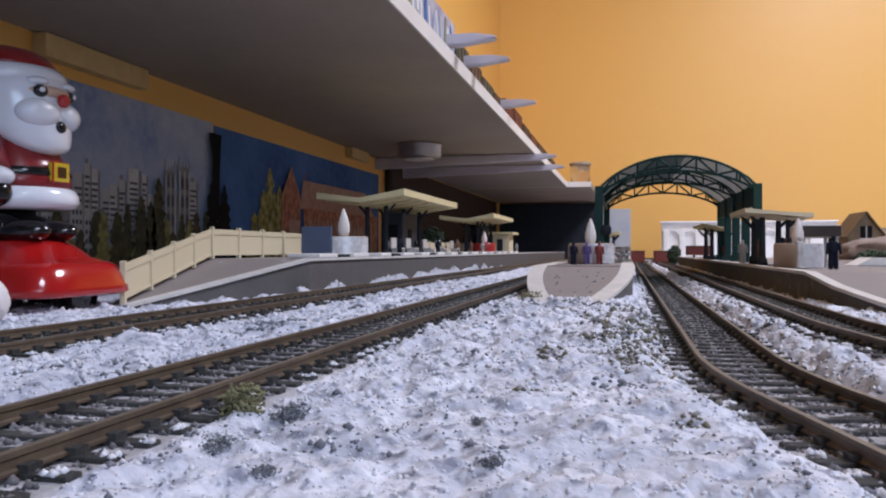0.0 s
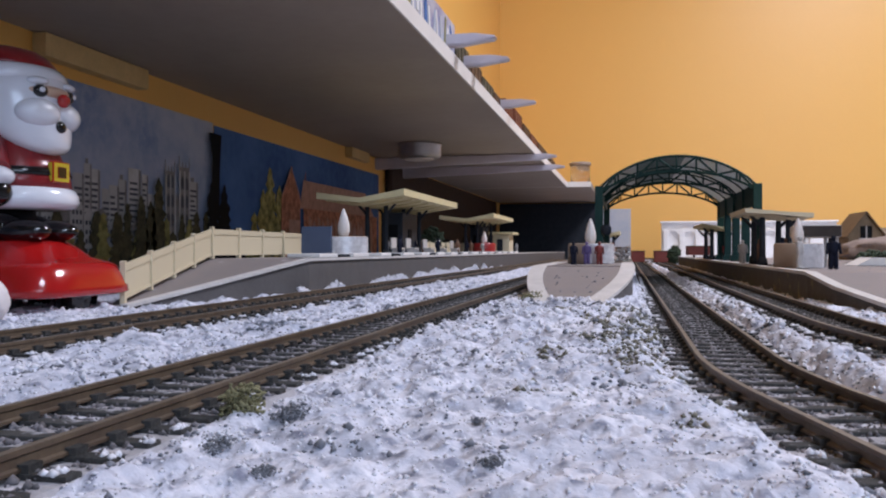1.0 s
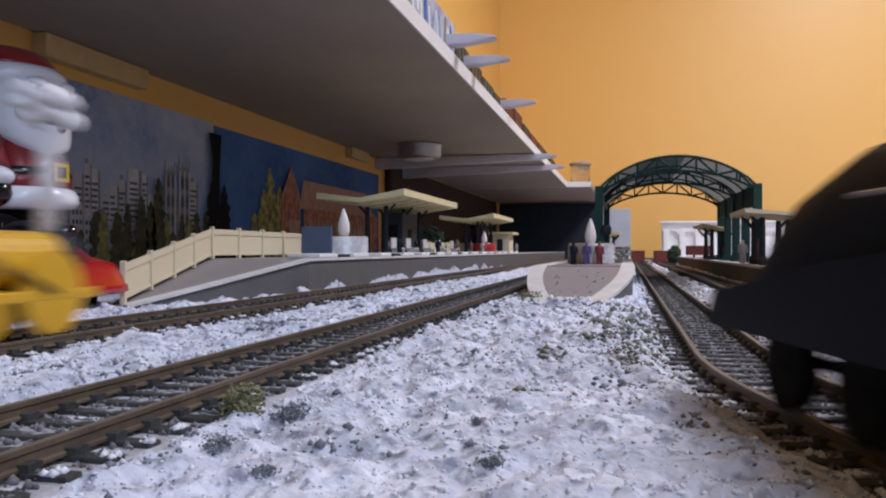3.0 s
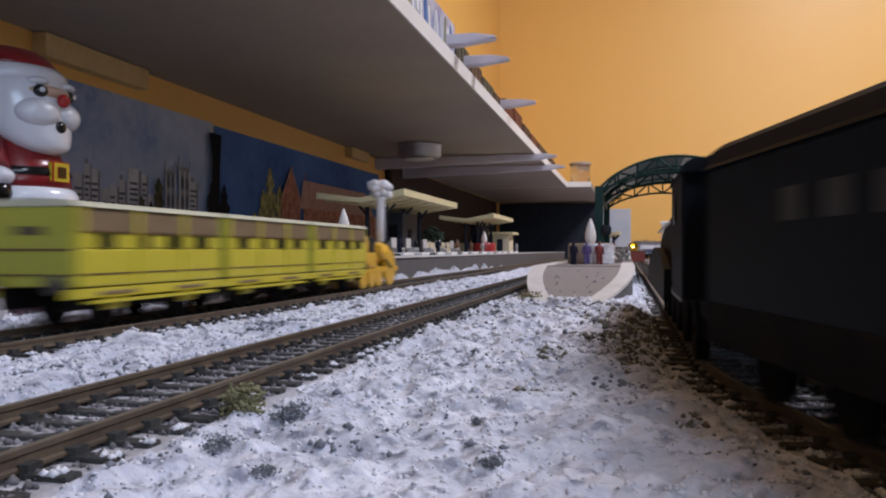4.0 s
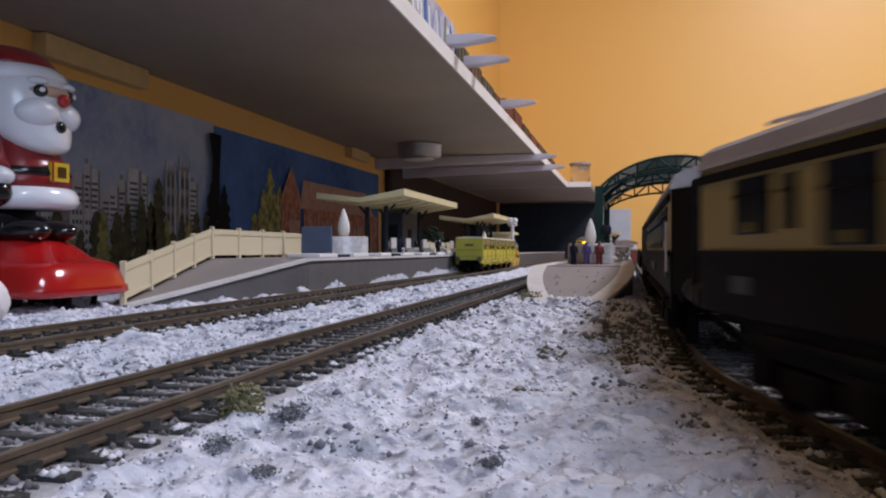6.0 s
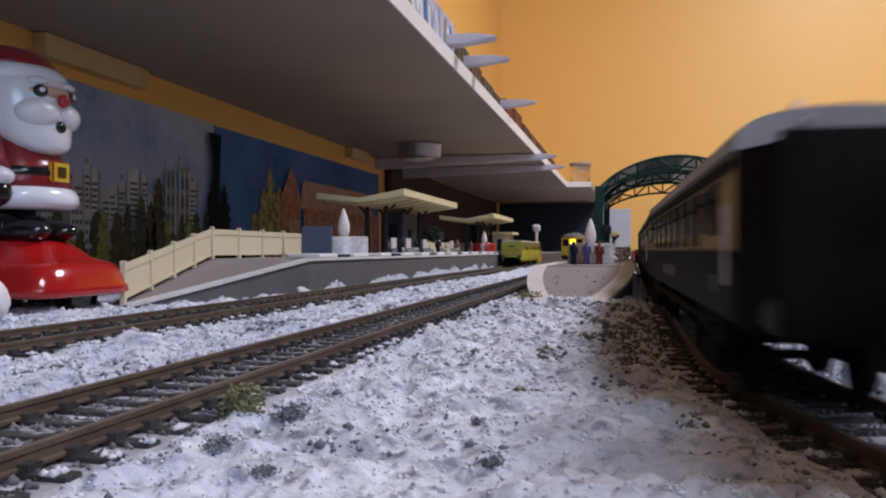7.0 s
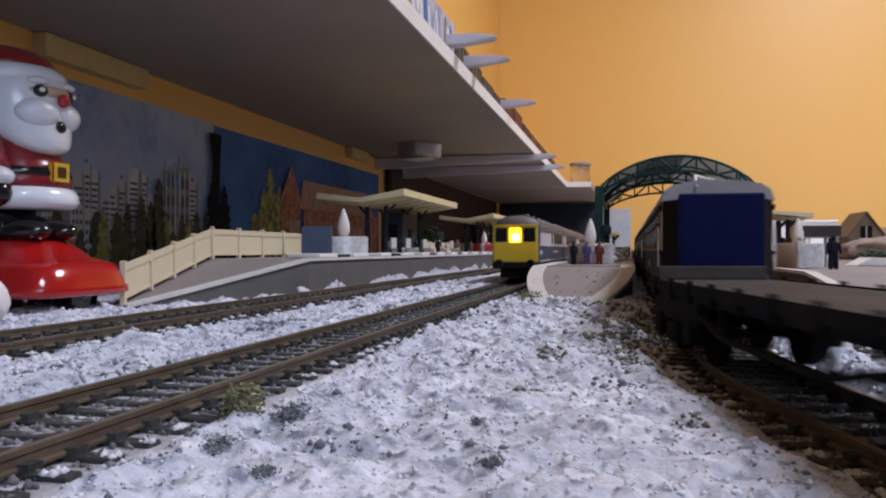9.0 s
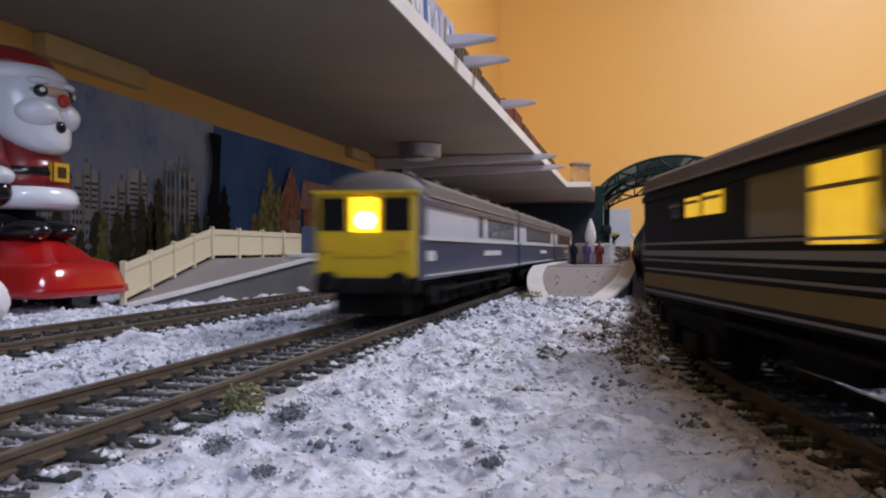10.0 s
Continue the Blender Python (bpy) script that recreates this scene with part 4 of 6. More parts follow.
def fence_panel(g, p, q, zp, zq):
    """Fence of posts, two rails and panels between two points."""
    d = Vector((q[0] - p[0], q[1] - p[1], 0))
    n = d.normalized()
    side = Vector((n.y, -n.x, 0))

    def at(u, off, z):
        b = Vector((p[0], p[1], 0)) + d * u + side * off
        return (b.x, b.y, zp + (zq - zp) * u + z)

    def strip(name, u0, u1, z0, z1, half, mat):
        bm = bmesh.new()
        v = [bm.verts.new(at(u, o, z)) for u in (u0, u1) for o in (-half, half) for z in (z0, z1)]
        for f in ((0, 1, 3, 2), (4, 6, 7, 5), (0, 4, 5, 1), (2, 3, 7, 6), (1, 5, 7, 3), (0, 2, 6, 4)):
            bm.faces.new([v[i] for i in f])
        bmesh.ops.recalc_face_normals(bm, faces=bm.faces)
        part(name, bm, mat, g)
    w = 0.0011 / d.length
    strip("post", 0 - w, 0 + w, 0, 0.0195, 0.0012, CREAM)
    strip("top_rail", w, 1 - w, 0.0148, 0.0180, 0.0008, CREAM)
    strip("bottom_rail", w, 1 - w, 0.002, 0.0034, 0.0008, CREAM)
    strip("panel", w, 1 - w, 0.0034, 0.0148, 0.0003, CREAM)


def fences():
    def ramp_z(y):
        return 0.0045 + (P_LEFT - 0.0045) * min(1, max(0, (y - 0.318) / 0.118))
    f = thing("ramp_fence", "cream plastic panel fence stepping up the platform ramp", "fence", group="platform fences")
    pts = [(-0.2235 - 0.0225 * k / 4, 0.318 + 0.118 * k / 4) for k in range(5)]
    for a, b in zip(pts, pts[1:]):
        fence_panel(f, a, b, ramp_z(a[1]), ramp_z(b[1]))
    f = thing("platform_fence", "cream plastic panel fence along the platform back", "fence", group="platform fences")
    for k in range(4):
        fence_panel(f, (-0.246, 0.437 + k * 0.034), (-0.246, 0.437 + (k + 1) * 0.034), P_LEFT, P_LEFT)
    f = thing("grey_fence", "low grey fence on the far part of the platform", "fence", group="platform fences")
    for k in range(14):
        fence_panel(f, (-0.246, 0.80 + k * 0.036), (-0.246, 0.80 + (k + 1) * 0.036), P_LEFT - 0.003, P_LEFT - 0.003)


def canopy(name, label, x0, x1, y0, y1, z_left, z_mid, z_right, base, posts, mat=None, t=0.0058):
    g = thing(name, label, "canopy", group="platform canopies")
    xm = (x0 + x1) / 2
    out = [(x0, z_left), (xm, z_mid), (x1, z_right), (x1, z_right + t), (xm, z_mid + t * 0.7), (x0, z_left + t)]
    bm = extrude(out, "y", y0, y1)
    part("roof", bm, mat or CREAM_ROOF, g)
    for k in range(int((y1 - y0) / 0.03)):
        y = y0 + 0.012 + k * 0.03
        part("rib", extrude([(x0 + 0.004, z_left - 0.0002), (xm, z_mid - 0.0002), (x1 - 0.004, z_right - 0.0002), (x1 - 0.004, z_right - 0.0017), (xm, z_mid - 0.0025), (x0 + 0.004, z_left - 0.0017)], "y", y, y + 0.0016), mat or CREAM_ROOF, g)
    for y in posts:
        for dx in (-0.009, 0.009):
            bm = tube((xm + dx, y, base), (xm + dx, y, z_mid - 0.001 + 0.002), 0.0024, 0.002, 10)
            tube((xm + dx, y, z_mid - 0.009), (xm + dx * 2, y, z_mid + 0.001), 0.0012, 0.0012, 8, bm=bm)
            lathe([(0.0036, 0.0), (0.0036, 0.003), (0.0026, 0.006)], 12, bm=bm, at=(xm + dx, y, base))
            part("post", bm, DARK_POST, g)
    return g


def canopies():
    canopy("butterfly_canopy", "cream butterfly platform canopy on dark posts", -0.266, -0.186, 0.652, 0.87, 0.0740, 0.0705, 0.0760, P_LEFT, (0.70, 0.76, 0.82))
    canopy("butterfly_canopy", "cream butterfly platform canopy on dark posts", -0.266, -0.186, 1.12, 1.32, 0.0740, 0.0705, 0.0760, P_LEFT, (1.16, 1.22, 1.28))
    canopy("butterfly_canopy", "smaller cream canopy beside the dark footings", 0.083, 0.129, 0.605, 0.692, 0.0560, 0.0545, 0.0520, P_RIGHT, (0.62, 0.66), CREAM, 0.0034)
    canopy("butterfly_canopy", "small cream canopy at the platform's far end", 0.082, 0.125, 0.93, 1.05, 0.0560, 0.053, 0.0535, P_RIGHT, (0.95, 1.02), None, 0.0032)
    canopy("butterfly_canopy", "far cream canopy on the island platform", -0.055, -0.012, 1.45, 1.6, 0.0575, 0.055, 0.0575, P_MID, (1.48, 1.56))
    # dark waiting rooms between the posts
    for x0, x1, y0, y1, z in ((-0.236, -0.214, 0.745, 0.80, 0.066), (-0.236, -0.216, 1.2, 1.25, 0.064)):
        k = thing("waiting_room", "dark little waiting room under the canopy", "hut")
        part("wall", box(x0, x1, y0, y1, P_LEFT, z, 0.001), DARK_POST, k)
        part("doorway", box(x1, x1 + 0.0006, y0 + 0.02, y0 + 0.032, P_LEFT, P_LEFT + 0.026), BLACK, k)
        part("window", box(x0 + 0.005, x1 - 0.005, y0 - 0.0006, y0, P_LEFT + 0.014, z - 0.012), DARK_GLASS, k)
    k = thing("kiosk", "small cream kiosk with a flat roof on the platform", "hut")
    part("wall", box(-0.224, -0.196, 1.34, 1.39, P_LEFT, P_LEFT + 0.032), CREAM, k)
    part("roof", box(-0.232, -0.188, 1.33, 1.40, P_LEFT + 0.032, P_LEFT + 0.036), CREAM_ROOF, k)
    part("doorway", box(-0.217, -0.207, 1.3392, 1.34, P_LEFT, P_LEFT + 0.024), DARK_POST, k)
    b = thing("blue_hoarding", "slate blue square board standing on the platform", "board", pose(-0.222, 0.545, P_LEFT))
    part("board", box(-0.0115, 0.0115, -0.001, 0.001, 0.0, 0.0225), BLUE_CARD, b)
    part("foot", box(-0.010, -0.008, -0.004, 0.004, 0.0, 0.0015), BLUE_CARD, b)
    part("foot", box(0.008, 0.010, -0.004, 0.004, 0.0, 0.0015), BLUE_CARD, b)


def train_shed():
    g = thing("station_roof", "dark green arched lattice roof spanning the tracks", "roof")
    x0, x1 = -0.0236, 0.1055
    y0, y1 = 0.70, 0.965
    spring, rise, deep = 0.0825, 0.0267, 0.0130
    n = 8

    def arch(u, drop=0.0):
        return x0 + (x1 - x0) * u, spring + rise * (1 - (2 * u - 1) ** 2) ** 0.85 - drop * (0.35 + 0.65 * (1 - (2 * u - 1) ** 2))
    for y in (y0, y0 + 0.12, y1):
        bm = bmesh.new()
        for k in range(2 * n):
            a, b = k / (2 * n), (k + 1) / (2 * n)
            for drop in (0.0, deep):
                (xa, za), (xb, zb) = arch(a, drop), arch(b, drop)
                tube((xa, y, za), (xb, y, zb), 0.0011, 0.0011, 6, bm=bm)
        tr = part("truss", bm, GREEN_IRON, g)
        for k in range(n):
            a, b = k / n, (k + 1) / n
            (xa, za), (xb, zb) = arch(a, 0.0), arch(b, deep)
            (xc, zc), (xd, zd) = arch(a, deep), arch(b, 0.0)
            part("brace", tube((xa, y, za), (xb, y, zb), 0.00095, 0.00095, 6) if k % 2 else tube((xc, y, zc), (xd, y, zd), 0.00095, 0.00095, 6), GREEN_IRON, tr)
            part("strut", tube((xa, y, za), (xc, y, zc), 0.00095, 0.00095, 6), GREEN_IRON, tr)
        for u in (0.105, 0.895):
            (xa, za), (xc, zc) = arch(u, 0.0), arch(u, deep)
            part("strut", tube((xa, y, za), (xc, y, zc), 0.00095, 0.00095, 6), GREEN_IRON, tr)
    # roof sheets between the two trusses: glazed outer bays, dark crown
    for k in range(2 * n):
        (xa, za), (xb, zb) = arch(k / (2 * n)), arch((k + 1) / (2 * n))
        bm = extrude([(xa, za + 0.0006), (xb, zb + 0.0006), (xb, zb + 0.0014), (xa, za + 0.0014)], "y", y0 + 0.004, y1 - 0.004)
        part("roof_panel", bm, TEAL if k in (4, 5, 6, 7, 8) else GLAZING, g)
    for k in range(1, 4):
        y = y0 + (y1 - y0) * k / 4
        bm = bmesh.new()
        for j in range(2 * n):
            (xa, za), (xb, zb) = arch(j / (2 * n), 0.002), arch((j + 1) / (2 * n), 0.002)
            tube((xa, y, za), (xb, y, zb), 0.0008, 0.0008, 6, bm=bm)
        part("rib", bm, GREEN_IRON, g)
    for k in range(5):
        y = y0 + (y1 - y0) * k / 4
        for x, base in ((x0, P_MID), (x1, P_RIGHT)):
            if x == x0 and k not in (0, 4):
                continue
            bm = box(x - 0.0035, x + 0.0035, y - 0.0035, y + 0.0035, base, spring + 0.002, 0.0006)
            box(x - 0.0055, x + 0.0055, y - 0.0055, y + 0.0055, base, base + 0.006, 0.0006, bm=bm)
            part("column", bm, GREEN_IRON, g)
    part("valance", box(x1 - 0.0015, x1 + 0.0015, y0, y1, spring - 0.016, spring + 0.002), GREEN_IRON, g)
    part("valance", box(x0 - 0.0012, x0 + 0.0012, y0, y1, spring - 0.006, spring + 0.002), GREEN_IRON, g)
    part("signal_lamp", lathe([(0.003, -0.004), (0.0045, -0.002), (0.0045, 0.003), (0.002, 0.005)], 14, at=(x0 + 0.006, y0 - 0.003, 0.046)), DARK_POST, g)


# ---- flameless candles ----
def candle(label, x, y, z, r, cup_mat, group="candles", split=True, h=0.0155):
    g = thing("flameless_candle", label, "candle", pose(x, y, z), group)
    part("cup", lathe([(r * 0.97, 0.0), (r, 0.001), (r, h - 0.001), (r * 0.96, h), (r * 0.5, h - 0.0008), (r * 0.12, h - 0.001)], 40), cup_mat, g)
    part("flame", lathe([(r * 0.16, h - 0.001), (r * 0.25, h + r * 0.22), (r * 0.235, h + r * 0.5), (r * 0.14, h + r * 0.85), (r * 0.05, h + r * 1.08), (0.0002, h + r * 1.14)], 20), FLAME, g, "pale plastic flame tip")
    # glitter covers only the lit half; brown cup colour stands for the shaded half
    if split:
        bm = bmesh.new()
        n, a0, a1 = 14, math.radians(-100), math.radians(0)
        rr = r + 0.0007
        ring = [[bm.verts.new((q * math.cos(a0 + (a1 - a0) * k / n), q * math.sin(a0 + (a1 - a0) * k / n), zz)) for q, zz in ((rr - 0.0012, 0.0005), (rr, 0.0005), (rr, h - 0.0005), (rr - 0.0012, h - 0.0005))] for k in range(n + 1)]
        for a, b in zip(ring, ring[1:]):
            for k in range(4):
                bm.faces.new((a[k], a[(k + 1) % 4], b[(k + 1) % 4], b[k]))
        bmesh.ops.recalc_face_normals(bm, faces=bm.faces)
        part("glitter_band", bm, GLITTER, g, "silver glitter on the lit half of the cup")
        rng = np.random.RandomState(int(abs(x) * 9999))
        pts = []
        for _ in range(420):
            a = a0 + (a1 - a0) * rng.rand()
            pts.append((rr * math.cos(a), rr * math.sin(a), 0.001 + (h - 0.002) * rng.rand(), 0.0002 + 0.0003 * rng.rand()))
        fl = clumps("glitter_flakes", pts, GLITTER)
        fl.parent = g
        tagged(fl, kind="stuff")


def candles():
    candle("silver glitter tea light with plastic flame on the platform", -0.2085, 0.565, P_LEFT, 0.0185, KRAFT)
    candle("silver glitter tea light with plastic flame between figures", -0.027, 0.61, P_MID, 0.0168, KRAFT)
    candle("silver glitter tea light beside the platform shelter", 0.1046, 0.535, P_RIGHT, 0.0142, KRAFT)
    candle("red tea light with plastic flame on the platform", -0.205, 1.15, P_LEFT, 0.0165, RED_CUP, split=False)
    # pieces of silver foil behind the island candle
    rng = np.random.RandomState(4)
    pts = [(-0.004 + 0.012 * (rng.rand() - 0.5), 0.80 + 0.04 * (rng.rand() - 0.5), P_MID + 0.012 * rng.rand(), 0.0015 + 0.0015 * rng.rand()) for _ in range(60)]
    tagged(clumps("silver_tinsel", pts, GLITTER), "crumpled silver tinsel lying on the island platform", "tinsel", kind="stuff")


# ---- figures, plain shapes ----
def figure(x, y, z, mat, turn=0.0, tall=0.0228):
    k = tall / 0.0228
    bm = bmesh.new()
    for sx in (-0.0017, 0.0017):
        tube((sx, 0, 0.0004), (sx * 0.8, 0, 0.0108), 0.0015, 0.0018, 8, bm=bm)
        ball((sx, -0.001, 0.0008), 0.0014, 0.0024, 0.0008, bm=bm, u=8, v=6)
    lathe([(0.0028, 0.010), (0.0031, 0.013), (0.0034, 0.0175), (0.0026, 0.019), (0.001, 0.0195)], 12, bm=bm, squash=0.65)
    for sx in (-1, 1):
        tube((sx * 0.0034, 0, 0.018), (sx * 0.0043, -0.0012, 0.0105), 0.0011, 0.0008, 8, bm=bm)
    ball((0, -0.0002, 0.0212), 0.0016, 0.0018, 0.0019, bm=bm, u=10, v=8)
    for v in bm.verts:
        v.co *= k
    ob = part("platform_figure", bm, mat)
    ob.matrix_world = pose(x, y, z, 0, 0, turn)
    return tagged(ob, "tiny painted standing figurine on the platform", "figurine", group="platform figurines")


def figures():
    for x, y, mat, a in ((-0.0375, 0.575, FIG_DARK, 40), (-0.0285, 0.583, FIG_PURPLE, 0), (-0.0195, 0.585, FIG_RED, 190)):
        figure(x, y, P_MID, mat, a, 0.0165)
    for x, y, mat, a in ((0.117, 0.50, FIG_DARK, 0), (0.1010, 0.512, FIG_WHITE, 60), (0.109, 0.60, FIG_BROWN, 30), (0.098, 0.64, FIG_BROWN, 100), (0.094, 0.70, FIG_WHITE, 10), (0.1, 0.56, FIG_DARK, 80),
                         (0.104, 0.90, FIG_RED, 10), (0.11, 0.955, FIG_DARK, 10), (0.124, 0.62, FIG_WHITE, 10)):
        figure(x, y, P_RIGHT, mat, a, 0.0195)
    rnd = random.Random(8)
    for k in range(17):
        y = 0.68 + k * 0.05 + rnd.uniform(0, 0.02)
        figure(-0.222 + rnd.uniform(-0.008, 0.024), y, P_LEFT, rnd.choice([FIG_DARK, FIG_DARK, FIG_BROWN, FIG_DARK, FIG_WHITE, FIG_BROWN]), rnd.uniform(0, 360), 0.018)
    for k in range(10):
        figure(-0.045 + rnd.uniform(0, 0.03), 0.86 + k * 0.06, P_MID, rnd.choice([FIG_RED, FIG_WHITE, FIG_BROWN]), rnd.uniform(0, 360), 0.021)

    def bench(x, y, z, mat):
        g = thing("bench", "small pale platform bench with a high back", "bench", group="benches")
        part("seat", box(x - 0.004, x + 0.004, y, y + 0.016, z + 0.006, z + 0.0075), mat, g)
        part("backrest", box(x - 0.005, x - 0.004, y, y + 0.016, z + 0.006, z + 0.0165), mat, g)
        for dy in (0.001, 0.014):
            part("leg", box(x - 0.004, x + 0.004, y + dy, y + dy + 0.001, z, z + 0.006), mat, g)
    for y in (0.685, 0.735, 0.80, 0.86, 0.93):
        bench(-0.203, y, P_LEFT, FIG_WHITE)


def right_hand_side():
    # open shelter
    g = thing("platform_shelter", "grey flat-roofed shelter on two white posts", "shelter")
    part("roof", box(0.111, 0.135, 0.555, 0.595, P_RIGHT + 0.0195, P_RIGHT + 0.0275, 0.0008), PLAT_EDGE, g)
    part("fascia", box(0.1115, 0.1345, 0.554, 0.555, P_RIGHT + 0.020, P_RIGHT + 0.027), WAGON_DECK, g)
    for x, y in ((0.113, 0.56), (0.133, 0.56), (0.113, 0.59), (0.133, 0.59)):
        part("post", box(x - 0.001, x + 0.001, y - 0.001, y + 0.001, P_RIGHT, P_RIGHT + 0.0195), FIG_WHITE, g)
    part("back", box(0.1335, 0.135, 0.565, 0.585, P_RIGHT, P_RIGHT + 0.0195), DARK_POST, g)
    # stone house with a gable
    h = thing("station_house", "brown stone model house with a steep gable", "house", pose(0.262, 1.0, 0.0) @ Matrix.Scale(0.85, 4))
    part("wall", extrude([(-0.021, 0.0), (0.021, 0.0), (0.021, 0.054), (0.0, 0.083), (-0.021, 0.054)], "y", -0.03, 0.05), HOUSE, h)
    for s in (-1, 1):
        part("roof", extrude([(0.0, 0.0855), (s * 0.024, 0.0525), (s * 0.024, 0.0505), (0.0, 0.0832)], "y", -0.034, 0.052), HOUSE_ROOF, h)
    part("wing", box(0.0212, 0.19, 0.0, 0.05, 0.0, 0.045), HOUSE, h)
    part("wing_roof", extrude([(-0.006, 0.046), (0.055, 0.046), (0.025, 0.065)], "x", 0.0285, 0.19), HOUSE_ROOF, h)
    win = part("window", box(-0.007, 0.007, -0.0312, -0.030, 0.050, 0.066), DARK_GLASS, h)
    part("frame", box(-0.0085, 0.0085, -0.0318, -0.0312, 0.0485, 0.050), FIG_WHITE, win)
    part("frame", box(-0.0008, 0.0008, -0.0318, -0.0312, 0.050, 0.066), FIG_WHITE, win)
    for k in range(5):
        part("window", box(0.04 + k * 0.028, 0.05 + k * 0.028, -0.0008, 0.0, 0.014, 0.032), DARK_GLASS, h)
    part("awning", box(0.03, 0.19, -0.022, -0.001, 0.037, 0.0395), HOUSE_ROOF, h)
    part("chimney", box(0.055, 0.062, 0.02, 0.027, 0.06, 0.084, 0.0006), HOUSE, h)
    # long mottled rock
    bm = bmesh.new()
    bmesh.ops.create_icosphere(bm, subdivisions=4, radius=1.0)
    for v in bm.verts:
        v.co *= 1 + 0.12 * noise.noise(v.co * 2.5) + 0.04 * noise.noise(v.co * 9)
        v.co = Vector((v.co.x * 0.085, v.co.y * 0.035, v.co.z * 0.0165))
    r = part("boulder", bm, LOG, smooth=True)
    r.matrix_world = pose(0.285, 0.83, 0.028)
    tagged(r, "long mottled brown rock behind the platform", "rock")
    plinth = part("rock_ledge", box(0.18, 0.36, 0.805, 0.87, 0.0, 0.014, 0.003), LOG)
    tagged(plinth, "low brown ledge under the rock", "rock")
    s = part("folded_sheet", extrude([(0.155, P_RIGHT + 0.0004), (0.215, P_RIGHT + 0.0004), (0.212, P_RIGHT + 0.005), (0.165, P_RIGHT + 0.006)], "y", 0.60, 0.63), WHITE_CARD)
    tagged(s, "folded white sheet lying on the platform", "paper")
    rng = np.random.RandomState(9)

    def bush(x, y, z, rx, rz, n, label, trunk=False):
        g = thing("bush" if not trunk else "tree", label, "bush")
        a = rng.randn(n, 3)
        a /= np.linalg.norm(a, axis=1)[:, None]
        k = rng.rand(n, 1) ** 0.3
        pts = a * k * np.array([rx, rx, rz]) + np.array([x, y, z + rz])
        cr = clumps("crown", np.concatenate([pts, 0.0012 + 0.0018 * rng.rand(n, 1)], 1), BUSH)
        cr.parent = g
        part("trunk", tube((x, y, z), (x, y, z + rz), 0.0015, 0.0008, 8), HOUSE, g)
    bush(0.196, 0.70, P_RIGHT, 0.015, 0.005, 500, "low dark green bush on the platform edge")
    bush(0.085, 1.52, 0.001, 0.012, 0.018, 700, "round dark green tree beside the far tracks", True)
    bush(-0.262, 1.06, 0.001, 0.02, 0.03, 700, "very dark round tree behind the platform", True)
    # white arcaded card wall
    g = thing("white_arcade", "white card wall with arched recesses", "wall")
    part("panel", box(0.076, 0.44, 1.852, 1.86, 0.0, 0.0925, 0.001), WHITE_CARD, g)
    part("cornice", box(0.073, 0.443, 1.846, 1.862, 0.0895, 0.0938, 0.001), WHITE_CARD, g)
    for k in range(10):
        x = 0.08 + k * 0.034
        part("pier", box(x, x + 0.010, 1.847, 1.852, 0.0, 0.074, 0.0008), WHITE_CARD, g)
        arch = [(x + 0.010, 0.073)] + [(x + 0.022 + 0.012 * math.cos(math.pi * (1 - j / 8)), 0.060 + 0.012 * math.sin(math.pi * j / 8)) for j in range(9)] + [(x + 0.034, 0.073)]
        part("arch", extrude(arch, "y", 1.8475, 1.852), WHITE_CARD, g)
    # vans and wagons at the far end
    for x, y, w, mat in ((0.10, 1.17, 0.03, BRICK_RED), (0.067, 1.62, 0.028, BRICK_RED), (0.022, 1.70, 0.028, BRICK_RED), (-0.01, 1.79, 0.03, WAGON_BROWN)):
        zz = P_RIGHT if x == 0.10 else (P_MID if x < 0.0 else 0.0006)
        g = thing("goods_van", "red-brown model goods van at the far end", "wagon", pose(x, y, zz), group="far vans")
        part("body", box(-w / 2, w / 2, 0, 0.06, 0.004, 0.026 if zz < 0.01 else 0.016, 0.0008), mat, g)
        part("roof", box(-w / 2 - 0.001, w / 2 + 0.001, -0.001, 0.061, 0.026 if zz < 0.01 else 0.016, 0.0275 if zz < 0.01 else 0.0175, 0.0006), WAGON_BROWN, g)
        for sx in (-0.008, 0.008):
            part("wheel", tube((sx, 0.012, 0.0045), (sx + 0.002, 0.012, 0.0045), 0.0045, 0.0045, 12), BLACK, g)


# ---- bobbing toy figure: one plain mesh ----
def loft(bm, rings, sides, mat):
    """Rounded solid from rings: (height, centre x, radius x, radius y, squareness)."""
    loops = []
    for z, cx, rx, ry, p in rings:
        loop = []
        for k in range(sides):
            c, s = math.cos(k * math.tau / sides), math.sin(k * math.tau / sides)
            r = 1.0 / (abs(c) ** p + abs(s) ** p) ** (1.0 / p)
            loop.append(bm.verts.new((cx + rx * r * c, ry * r * s, z)))
        loops.append(loop)
    for lo, hi in zip(loops, loops[1:]):
        for k in range(sides):
            f = bm.faces.new((lo[k], lo[(k + 1) % sides], hi[(k + 1) % sides], hi[k]))
            f.material_index, f.smooth = mat, True
    for loop in (loops[0][::-1], loops[-1]):
        f = bm.faces.new(loop)
        f.material_index, f.smooth = mat, True


